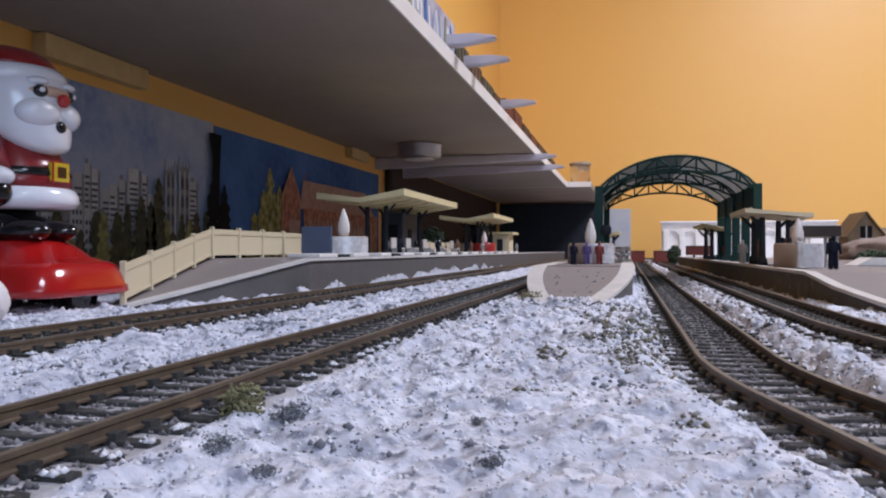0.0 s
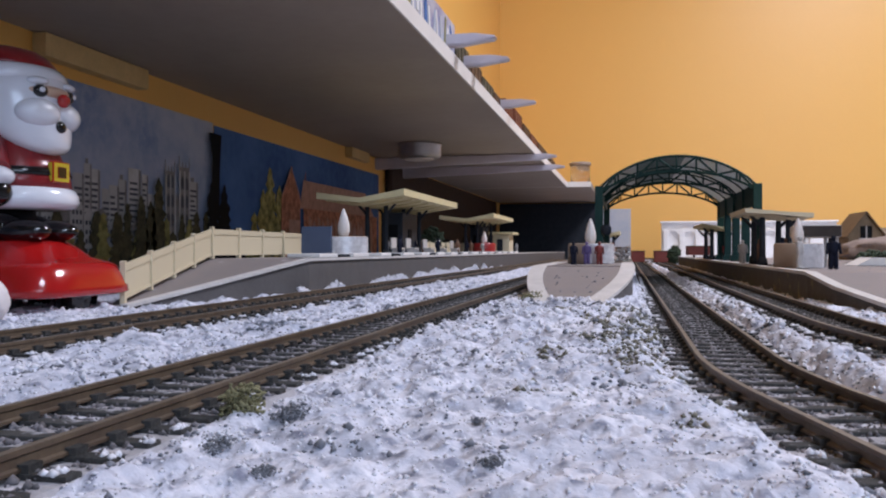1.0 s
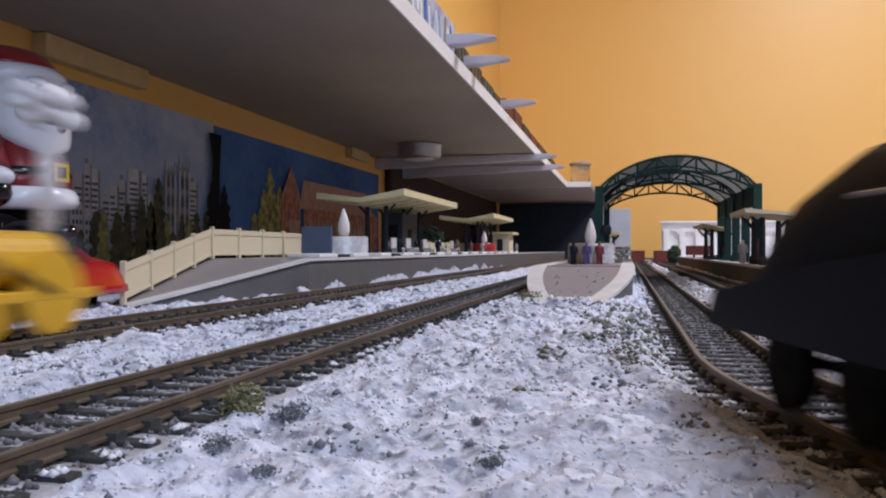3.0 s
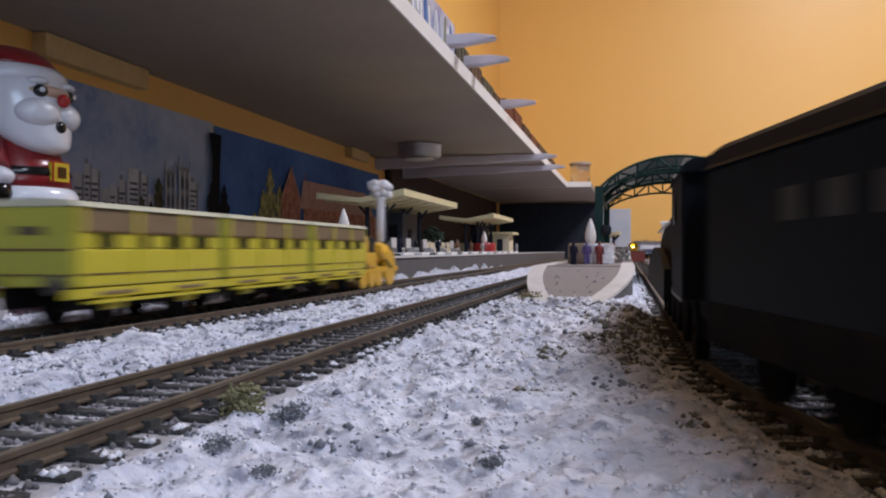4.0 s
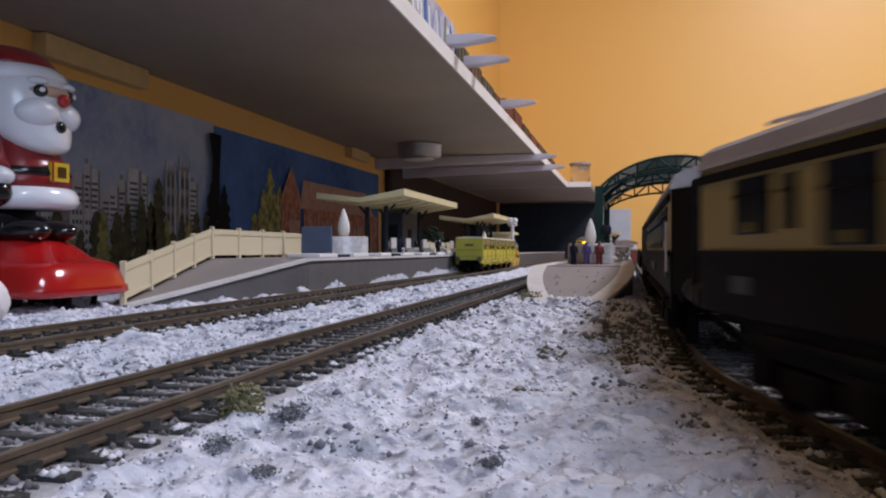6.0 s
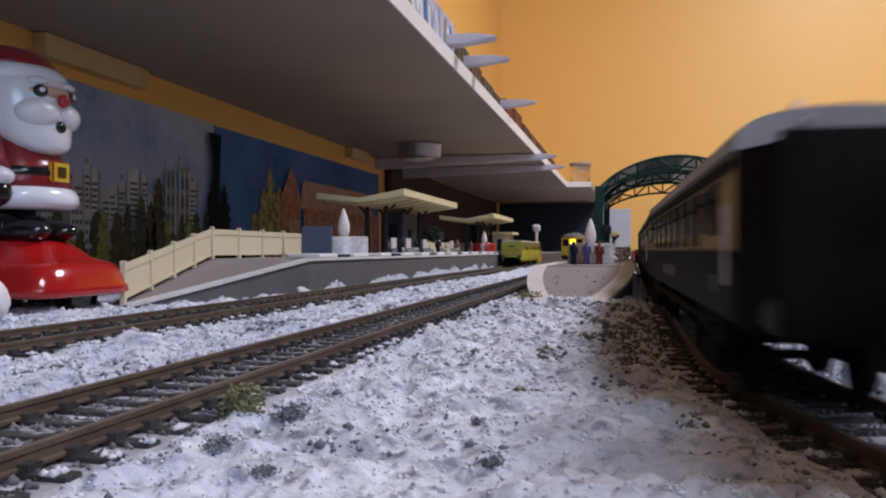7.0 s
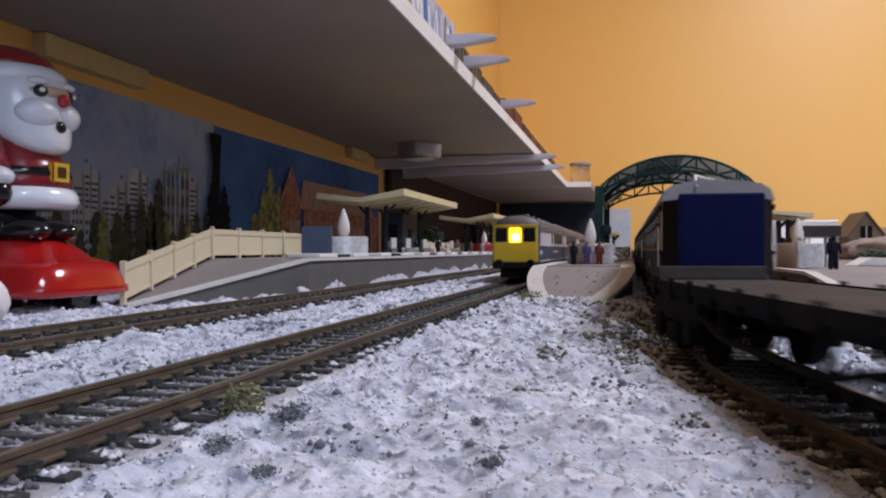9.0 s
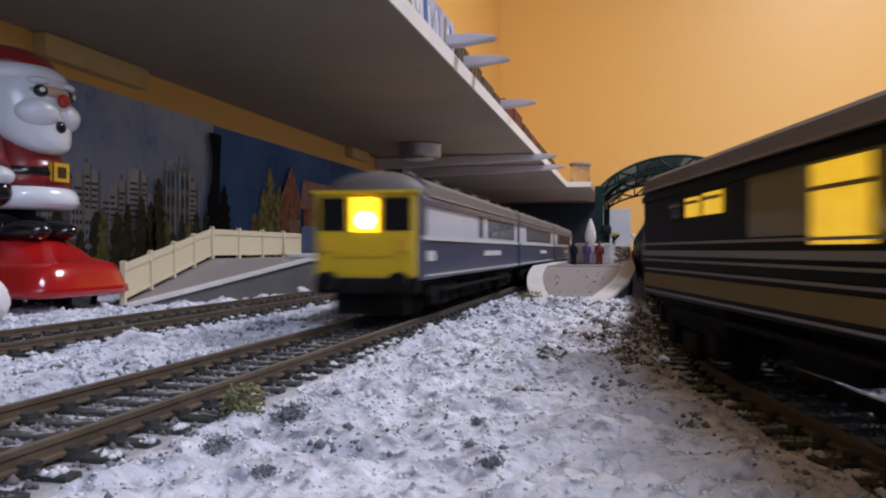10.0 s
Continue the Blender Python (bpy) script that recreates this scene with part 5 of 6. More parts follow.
def toy():
    bm = bmesh.new()
    R, D, W, K, S, Y = range(6)
    # base: rounded square dish with a raised ledge at the front
    loft(bm, [(0.0094, 0.008, 0.0300, 0.0280, 5), (0.0100, 0.008, 0.0335, 0.0310, 5), (0.0112, 0.008, 0.0345, 0.0320, 5), (0.0140, 0.008, 0.0340, 0.0314, 5), (0.0185, 0.008, 0.0325, 0.0300, 5),
              (0.0218, 0.008, 0.0308, 0.0284, 5), (0.0236, 0.008, 0.0292, 0.0268, 5), (0.0246, 0.008, 0.0270, 0.0246, 5), (0.0268, 0.005, 0.0225, 0.0222, 4), (0.0305, 0.004, 0.0190, 0.0195, 4),
              (0.0332, 0.003, 0.0168, 0.0172, 3), (0.0342, 0.003, 0.0150, 0.0155, 3)], 72, R)
    # legs and boots
    for sy in (-0.0085, 0.0085):
        loft(bm, [(0.033, 0.0, 0.0088, 0.0078, 2), (0.040, -0.001, 0.0080, 0.0075, 2), (0.0545, -0.001, 0.0090, 0.0085, 2)], 24, K)
        ball((0.011, sy, 0.0385), 0.0135, 0.0078, 0.0050, bm=bm, mat=K, u=28, v=16)
        ball((0.0, sy, 0.0400), 0.0098, 0.0085, 0.0065, bm=bm, mat=K, u=24, v=14)
    # coat: fur hem, red skirt, belt, chest
    loft(bm, [(0.0482, 0.001, 0.0205, 0.0200, 2), (0.0492, 0.001, 0.0238, 0.0230, 2), (0.0515, 0.001, 0.0252, 0.0243, 2), (0.0545, 0.001, 0.0250, 0.0240, 2), (0.0572, 0.001, 0.0235, 0.0226, 2), (0.0582, 0.001, 0.0212, 0.0205, 2)], 48, W)
    loft(bm, [(0.0570, 0.001, 0.0222, 0.0214, 2), (0.0620, 0.001, 0.0216, 0.0208, 2), (0.0680, 0.000, 0.0200, 0.0198, 2), (0.0740, -0.001, 0.0178, 0.0185, 2), (0.0800, -0.002, 0.0150, 0.0165, 2), (0.0850, -0.002, 0.0110, 0.0120, 2)], 48, D)
    loft(bm, [(0.0630, 0.001, 0.0217, 0.0209, 2), (0.0636, 0.001, 0.0222, 0.0214, 2), (0.0662, 0.0005, 0.0216, 0.0210, 2), (0.0668, 0.0005, 0.0206, 0.0200, 2)], 48, K)
    box(0.0205, 0.0238, -0.0052, 0.0052, 0.0600, 0.0695, 0.0006, bm=bm, mat=Y)
    box(0.0236, 0.0242, -0.0026, 0.0026, 0.0622, 0.0672, 0.0002, bm=bm, mat=K)
    # arms
    for sy in (-1, 1):
        fx, fy = (0.0098, 0.0235) if sy < 0 else (-0.004, 0.0215)
        tube((-0.001, sy * 0.0150, 0.0790), (fx - 0.001, sy * fy, 0.0640), 0.0062, 0.0070, 20, bm=bm, mat=D)
        ball((-0.001, sy * 0.0150, 0.0780), 0.0064, 0.0064, 0.0064, bm=bm, mat=D)
        ball((fx, sy * fy, 0.0615), 0.0082, 0.0080, 0.0048, bm=bm, mat=W, u=24, v=14)
        ball((fx + 0.0007, sy * fy, 0.0545), 0.0068, 0.0062, 0.0062, bm=bm, mat=K, u=24, v=14)
    # head and beard in one rounded form, the chin jutting forward
    loft(bm, [(0.0728, 0.0155, 0.0030, 0.0040, 2), (0.0738, 0.0150, 0.0070, 0.0085, 2), (0.0762, 0.0128, 0.0110, 0.0128, 2), (0.0800, 0.0088, 0.0150, 0.0162, 2), (0.0845, 0.0050, 0.0184, 0.0188, 2), (0.0900, 0.0026, 0.0205, 0.0204, 2),
              (0.0960, 0.0012, 0.0212, 0.0212, 2), (0.1020, 0.0006, 0.0210, 0.0212, 2), (0.1080, 0.0, 0.0200, 0.0203, 2), (0.1120, -0.0005, 0.0180, 0.0185, 2)], 48, W)
    ball((0.0040, 0, 0.1002), 0.0196, 0.0178, 0.0062, bm=bm, mat=S, u=40, v=24)
    for sy in (-1, 1):
        turn = Matrix.Rotation(radians(sy * 24), 4, "Z") @ Matrix.Rotation(radians(8), 4, "Y")
        ball((0.0180, sy * 0.0082, 0.0905), 0.0068, 0.0098, 0.0066, bm=bm, mat=W, u=28, v=18, turn=turn)
        ball((0.0192, sy * 0.0092, 0.1046), 0.0030, 0.0046, 0.0018, bm=bm, mat=W, u=20, v=12, turn=turn)
        eye = Matrix.Rotation(radians(sy * 26), 4, "Z")
        ball((0.0202, sy * 0.0088, 0.1000), 0.0022, 0.0032, 0.0028, bm=bm, mat=K, u=24, v=16, turn=eye)
        # small white ball modelled as the highlight on the eye
        ball((0.0222, sy * 0.0098, 0.1003), 0.0008, 0.0013, 0.0012, bm=bm, mat=W, u=18, v=12, turn=eye)
        ball((-0.0010, sy * 0.0208, 0.0965), 0.0034, 0.0022, 0.0046, bm=bm, mat=S, u=18, v=12)
    ball((0.0248, 0, 0.0967), 0.0026, 0.0029, 0.0031, bm=bm, mat=R, u=20, v=14)
    ball((0.0232, 0, 0.0850), 0.0018, 0.0030, 0.0028, bm=bm, mat=K, u=20, v=12)
    # cap: fat fur brim and a low red crown
    loft(bm, [(0.1040, -0.0018, 0.0198, 0.0200, 2), (0.1052, -0.0018, 0.0218, 0.0218, 2), (0.1078, -0.002, 0.0224, 0.0224, 2), (0.1102, -0.0024, 0.0217, 0.0217, 2), (0.1118, -0.003, 0.0204, 0.0204, 2), (0.1124, -0.003, 0.0190, 0.0190, 2)], 48, W)
    loft(bm, [(0.1112, -0.004, 0.0200, 0.0200, 2), (0.1140, -0.0048, 0.0196, 0.0196, 2), (0.1175, -0.0058, 0.0176, 0.0176, 2), (0.1205, -0.0068, 0.0138, 0.0138, 2), (0.1222, -0.0075, 0.0085, 0.0085, 2), (0.1226, -0.0078, 0.0030, 0.0030, 2)], 48, D)
    # black feet under the dish
    for a in range(6):
        tube((0.006 + 0.024 * math.cos(a), 0.022 * math.sin(a), 0.0005), (0.006 + 0.024 * math.cos(a), 0.022 * math.sin(a), 0.0105), 0.006, 0.008, 10, bm=bm, mat=K)
    for v in bm.verts:
        v.co *= 0.968
    ob = part("bobbing_toy", bm, [TOY_RED, TOY_DARK_RED, TOY_WHITE, TOY_BLACK, TOY_SKIN, TOY_GOLD])
    ob.matrix_world = pose(-0.2622, 0.2980, 0.0, 0, 0, -2)
    tagged(ob, "glossy red and white plastic winter toy on a red base", "toy")
    bm = bmesh.new()
    bmesh.ops.create_icosphere(bm, subdivisions=4, radius=0.0095)
    for v in bm.verts:
        v.co *= 1 + 0.1 * noise.noise(v.co * 500) + 0.06 * noise.noise(v.co * 1500)
    c = part("cotton_ball", bm, COTTON, smooth=True)
    c.matrix_world = pose(-0.2255, 0.238, 0.0105)
    tagged(c, "fluffy white cotton ball lying in the snow", "cotton ball")


# ---- rolling stock: local y runs along the vehicle, z = 0 at rail level ----
def wheel_mesh(r, out=0.0095):
    bm = tube((-out, 0, 0), (-out + 0.0027, 0, 0), r, r, 18)
    tube((out - 0.0027, 0, 0), (out, 0, 0), r, r, 18, bm=bm)
    tube((-0.011, 0, 0), (0.011, 0, 0), 0.001, 0.001, 8, bm=bm)
    me = bpy.data.meshes.new("wheelset")
    bm.to_mesh(me)
    bm.free()
    me.materials.append(BLACK)
    return me


def bogie(g, y, drop=0.0, gap=0.015):
    b = part("bogie", box(-0.0125, 0.0125, y - 0.004, y + 0.004, 0.008 - drop, 0.0125), BLACK, g)
    for s in (-1, 1):
        x = s * (0.0135 + 0.2 * drop)
        part("side_frame", box(x - 0.0012, x + 0.0012, y - 0.022, y + 0.022, 0.0075 - 0.6 * drop, 0.0115, 0.0006), BLACK, b)
        for dy in (-gap, gap):
            part("axle_box", box(x - 0.002, x + 0.002, y + dy - 0.0035, y + dy + 0.0035, 0.0045 - drop, 0.0105 - drop, 0.0006), BLACK, b)
        part("spring", box(x - 0.0018, x + 0.0018, y - 0.006, y + 0.006, 0.004 - drop, 0.0085 - drop, 0.0006), BLACK, b)
    for dy in (-gap, gap):
        w = new("wheelset", WIDE_WHEELS if drop else WHEELS)
        w.parent = b
        w.location = (0, y + dy, 0.0075 - drop if drop else 0.0066)


def shell(half, z0, z1, crown, y0, y1, bm=None, n=10, inset=0.0):
    """Body cross-section with a rounded roof, drawn out along y; returns only the roof part."""
    out = [(-half - 0.0006, z1)]
    for k in range(n + 1):
        a = math.pi * (1 - k / n)
        out.append((half * math.cos(a) * 1.0, z1 + 0.0008 + (crown - z1 - 0.0008) * math.sin(a) ** 0.7))
    out.append((half + 0.0006, z1))
    return extrude(out, "y", y0, y1, bm=bm)


def buffers(g, y, direction, mat=None):
    for sx in (-0.0115, 0.0115):
        bm = tube((sx, y, 0.0135), (sx, y + direction * 0.0035, 0.0135), 0.0012, 0.0012, 8)
        tube((sx, y + direction * 0.0035, 0.0135), (sx, y + direction * 0.0045, 0.0135), 0.0028, 0.0028, 12, bm=bm)
        part("buffer", bm, mat or STEEL, g)


def coach(name, label, L, upper, lower, roof, windows, lit=None, end=None, waist=0.0222, half=0.0150, floor=0.0115, top=0.0384, crown=0.0450, rods=True, line=None, roof_start=0.0, bow=0.0, drop=0.0):
    g = thing(name, label, "coach")
    h = L / 2
    part("lower_body", box(-half, half, -h + 0.001, h - 0.001, floor, waist, 0.0006), lower, g)
    part("upper_body", box(-half + 0.0002, half - 0.0002, -h + 0.001, h - 0.001, waist + 0.0001, top, 0.0006), upper, g)
    part("roof", shell(half, 0, top, crown, -h + roof_start, h), roof, g)
    part("solebar", box(-half + 0.003, half - 0.003, -h + 0.002, h - 0.002, floor - 0.002, floor), BLACK, g)
    for s in (-1, 1):
        x0, x1 = sorted((s * half, s * (half + 0.0007)))
        part("waist_rail", box(x0, x1, -h + 0.002, h - 0.002, waist - 0.0006, waist + 0.0007), line or lower, g)
        part("cantrail", box(x0, x1, -h + 0.002, h - 0.002, top - 0.0028, top - 0.0012), lower, g)
        for y, w, z0, z1, is_lit in windows:
            a, b = sorted((s * (half - 0.0004), s * (half + 0.0003)))
            p = part("window", box(a, b, y - w / 2, y + w / 2, z0, z1, 0.00015), LAMP_WARM if (is_lit and lit) else DARK_GLASS, g)
            c, d = sorted((s * (half + 0.0002), s * (half + 0.0008)))
            part("window_bar", box(c, d, y - w / 2, y + w / 2, z0 + (z1 - z0) * 0.66, z0 + (z1 - z0) * 0.66 + 0.0006), lower if not lit else LINED_OCHRE, p)
            if not lit and w > 0.009:
                part("table_lamp", box(c, d, y - 0.0014, y + 0.0014, z0 + 0.0004, z0 + 0.0020), LINED_OCHRE, p)
        if rods:
            part("handrail", tube((s * (half + 0.0009), -h + 0.004, floor + 0.006), (s * (half + 0.0009), -h + 0.004, waist + 0.008), 0.0004, 0.0004, 6), SOFT_WHITE, g)
        part("footboard", box(*sorted((s * (half - 0.003), s * (half + 0.0005))), -h + 0.03, h - 0.03, 0.0088, 0.0096), BLACK, g)
    for y0, y1 in ((-0.030, 0.012), (0.02, 0.045)):
        part("battery_box", box(-0.013, 0.013, y0, y1, 0.004, floor - 0.001, 0.0008), BLACK, g)
    part("truss_rod", tube((0.012, -h * 0.5, 0.011), (0.012, 0, 0.003), 0.0006, 0.0006, 6), BLACK, g)
    for s in (-1, 1):
        e = s * h
        y0, y1 = sorted((e - s * 0.001, e + s * (0.0025 + bow)))
        part("gangway", box(-0.0085, 0.0085, y0, y1, floor - 0.001, top + 0.001, 0.001), end or BLACK, g)
        if bow:
            wide, slim = half * 0.985, 0.0118
            out = [(-wide, e - s * 0.0009), (-slim, e + s * bow), (slim, e + s * bow), (wide, e - s * 0.0009)]
            part("vestibule", extrude(out, "z", floor + 0.0003, top), lower, g)
            part("gangway_shield", box(-0.0122, 0.0122, *sorted((e + s * (bow + 0.0005), e + s * (bow + 0.0028))), floor - 0.0015, top + 0.0015, 0.0008), end, g, "dark blue gangway shield" if end is COACH_BLUE else "black gangway shield")
        buffers(g, e - s * 0.001 + s * bow * 0.7, s)
        for sx in (-1, 1):
            y0, y1 = sorted((e - s * 0.0012, e - s * 0.0003))
            part("end_panel", box(*sorted((sx * 0.0088, sx * half * 0.98)), y0, y1, floor, top), end or lower, g)
        bogie(g, s * (h - 0.042), drop)
        part("vent_pipe", tube((s * 0.006, s * (h - 0.03), crown - 0.001), (s * 0.002, s * (h - 0.06), crown + 0.0018), 0.0007, 0.0007, 6), roof, g)
    for k in range(5):
        part("roof_vent", lathe([(0.002, -0.001), (0.002, 0.0012), (0.0012, 0.002)], 10, at=(0.004, -h * 0.7 + k * h * 0.35, crown - 0.0002)), roof, g)
    return g


WHEELS = wheel_mesh(0.0066)
WIDE_WHEELS = wheel_mesh(0.0075, 0.0107)


def pullman(i):
    win = [(-0.101, 0.0135, 0.0256, 0.0350, False), (0.101, 0.0135, 0.0256, 0.0350, False), (-0.0875, 0.0042, 0.0262, 0.0345, False), (0.0875, 0.0042, 0.0262, 0.0345, False)]
    win += [(-0.0705 + k * 0.0235, 0.0145, 0.0236, 0.0350, False) for k in range(7)]
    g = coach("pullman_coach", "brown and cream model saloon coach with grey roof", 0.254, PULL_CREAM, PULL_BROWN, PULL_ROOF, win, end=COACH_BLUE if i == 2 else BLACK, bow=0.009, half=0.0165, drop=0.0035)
    tagged(g, group="saloon coaches")
    for s in (-1, 1):
        for y, w in ((0.0, 0.05), (-0.105, 0.008), (0.105, 0.008)):
            part("name_panel", box(*sorted((s * 0.0165, s * 0.0169)), y - w / 2, y + w / 2, 0.0155, 0.0185), LETTER_GREY, g)
    # snow dusting and loose wire on the roof
    part("roof_wire", tube((-0.006, -0.118, 0.0470), (0.004, -0.09, 0.0476), 0.0005, 0.0005, 6, bm=tube((-0.006, -0.128, 0.0425), (-0.006, -0.118, 0.0470), 0.0005, 0.0005, 6)), SOFT_WHITE, g)
    part("roof_wire", tube((-0.006, 0.118, 0.0468), (0.003, 0.085, 0.0478), 0.0005, 0.0005, 6), SOFT_WHITE, g)
    return g


def lit_coach():
    win = [(0.0975, 0.0080, 0.0302, 0.0342, False), (0.0850, 0.0095, 0.0302, 0.0344, True), (0.0715, 0.0110, 0.0302, 0.0347, True)]
    win += [(0.0190 - k * 0.030, 0.0165, 0.0238, 0.0352, True) for k in range(6)]
    g = coach("brake_coach", "dark brown lined coach with glowing yellow windows", 0.262, LINED_BROWN, LINED_BROWN, EMU_ROOF, win, lit=True, line=LINING, end=LINED_BROWN, half=0.0165, drop=0.0035)
    for s in (-1, 1):
        for z, m, hh in ((0.0126, LINING, 0.0005), (0.0182, LINING, 0.0005), (0.0205, LINING, 0.0005), (0.0246, LINING, 0.0005), (0.0275, LINED_OCHRE, 0.0020), (0.0154, LINED_OCHRE, 0.0034)):
            part("lining_band", box(*sorted((s * 0.0165, s * 0.0169)), -0.128, 0.128 if z < 0.027 else -0.1, z - hh / 2, z + hh / 2), m, g)
        part("ochre_panel", box(*sorted((s * 0.0165, s * 0.01662)), -0.126, 0.052, 0.0252, 0.0362), LINED_OCHRE, g)
    return g


def flat_wagon():
    g = thing("bogie_flat_wagon", "long dark flat wagon with plank deck and bogies", "wagon")
    h = 0.091
    for k in range(30):
        y = -h + k * (2 * h / 30)
        part("plank", box(-0.0155, 0.0155, y + 0.0002, y + 2 * h / 30 - 0.0002, 0.0135, 0.0148), WAGON_DECK, g)
    for s in (-1, 1):
        part("side_girder", extrude([(-h, 0.0134), (h, 0.0134), (h, 0.0112), (-h, 0.0112)], "x", *sorted((s * 0.0140, s * 0.0155))), BLACK, g)
        part("side_rail", box(*sorted((s * 0.0155, s * 0.0162)), -h, h, 0.0128, 0.0152), BLACK, g)
        for k in range(10):
            part("stanchion", box(*sorted((s * 0.0155, s * 0.0166)), -h + 0.012 + k * 0.0176, -h + 0.0135 + k * 0.0176, 0.0108, 0.0160), BLACK, g)
        for y0, z0, y1, z1 in ((-0.055, 0.0112, -0.025, 0.005), (-0.025, 0.005, 0.025, 0.005), (0.025, 0.005, 0.055, 0.0112), (-0.025, 0.005, -0.025, 0.0112), (0.025, 0.005, 0.025, 0.0112)):
            part("truss_rod", tube((s * 0.0145, y0, z0), (s * 0.0145, y1, z1), 0.0008, 0.0008, 6), BLACK, g)
        buffers(g, s * h, s)
        bogie(g, s * 0.063, 0.0035)
    part("end_stop", box(-0.014, 0.014, h - 0.004, h - 0.001, 0.0148, 0.0185, 0.0005), WAGON_DECK, g)
    return g


def tender():
    g = thing("tender", "dark grey locomotive tender with a blue end", "tender")
    h = 0.062
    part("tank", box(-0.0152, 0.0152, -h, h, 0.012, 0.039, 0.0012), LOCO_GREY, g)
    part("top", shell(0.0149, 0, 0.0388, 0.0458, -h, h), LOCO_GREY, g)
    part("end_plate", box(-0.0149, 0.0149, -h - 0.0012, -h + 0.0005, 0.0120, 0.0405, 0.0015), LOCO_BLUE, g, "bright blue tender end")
    for x, z in ((-0.008, 0.034), (0.008, 0.034), (0.0, 0.029), (-0.009, 0.021), (0.009, 0.021)):
        part("lamp_bracket", box(x - 0.0025, x + 0.0025, -h - 0.0022, -h - 0.0012, z, z + 0.0016), BLACK, g)
    for s in (-1, 1):
        for k in range(4):
            part("lettering_bar", box(*sorted((s * 0.0152, s * 0.0154)), -0.024 + k * 0.014, -0.017 + k * 0.014, 0.0275, 0.0325), LETTER_GREY, g)
        part("frame", box(*sorted((s * 0.0135, s * 0.0155)), -h, h, 0.005, 0.0130, 0.0006), BLACK, g)
    for k in range(4):
        w = new("wheelset", WIDE_WHEELS)
        w.parent = g
        w.location = (0, -0.042 + k * 0.028, 0.0040)
    buffers(g, -h, -1)
    return g


def engine():
    g = thing("streamlined_locomotive", "dark grey streamlined steam locomotive model", "locomotive")
    h = 0.10
    # streamlined casing: rings along y, nose at +h
    bm = bmesh.new()
    rings = []
    for y, w, top in ((-h, 0.0148, 0.0410), (-0.062, 0.0148, 0.0410), (-0.060, 0.0145, 0.0400), (0.02, 0.0140, 0.0390), (0.06, 0.0135, 0.0375), (0.08, 0.0120, 0.032), (0.094, 0.0100, 0.023), (h, 0.007, 0.015)):
        ring = []
        for k in range(13):
            a = math.pi * k / 12
            ring.append(bm.verts.new((w * math.cos(a), y, 0.0145 + (top - 0.0145) * min(1.0, 1.12 * math.sin(a) ** 0.6))))
        rings.append(ring)
    for a, b in zip(rings, rings[1:]):
        for k in range(12):
            bm.faces.new((a[k], a[k + 1], b[k + 1], b[k])).smooth = True
    bm.faces.new(rings[0])
    bm.faces.new(rings[-1][::-1])
    bmesh.ops.recalc_face_normals(bm, faces=bm.faces)
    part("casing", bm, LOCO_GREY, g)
    for s in (-1, 1):
        val = [(-0.06, 0.0145)] + [(-0.06 + 0.155 * k / 14, 0.0125 + 0.0115 * math.sin(math.pi * (0.18 + 0.72 * k / 14)) ** 1.2) for k in range(15)] + [(0.098, 0.0095), (-0.06, 0.0095)]
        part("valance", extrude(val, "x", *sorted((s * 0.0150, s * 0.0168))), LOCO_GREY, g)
        part("cab_window", box(*sorted((s * 0.0149, s * 0.0153)), -0.082, -0.070, 0.0290, 0.0360), DARK_GLASS, g)
        part("handrail", tube((s * 0.0150, -0.05, 0.0305), (s * 0.0142, 0.05, 0.0300), 0.0004, 0.0004, 6), METAL, g)
        part("coupling_rod", box(*sorted((s * 0.0098, s * 0.0112)), -0.035, 0.025, 0.0078, 0.0096), STEEL, g)
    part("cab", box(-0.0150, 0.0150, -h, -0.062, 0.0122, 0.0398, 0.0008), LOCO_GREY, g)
    part("frame", box(-0.010, 0.010, -h, h - 0.01, 0.008, 0.0145), BLACK, g)
    big = wheel_mesh(0.0140, 0.0104)
    for y in (-0.035, -0.005, 0.025):
        w = new("driving_wheelset", big)
        w.parent = g
        w.location = (0, y, 0.0105)
    for y in (0.055, 0.08, -0.075):
        w = new("wheelset", WIDE_WHEELS)
        w.parent = g
        w.location = (0, y, 0.0040)
    part("chimney", lathe([(0.0035, 0.0), (0.0042, 0.003)], 14, at=(0, 0.058, 0.0372)), BLACK, g)
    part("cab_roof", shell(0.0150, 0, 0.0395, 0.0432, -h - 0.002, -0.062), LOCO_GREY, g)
    buffers(g, h - 0.004, 1)
    return g


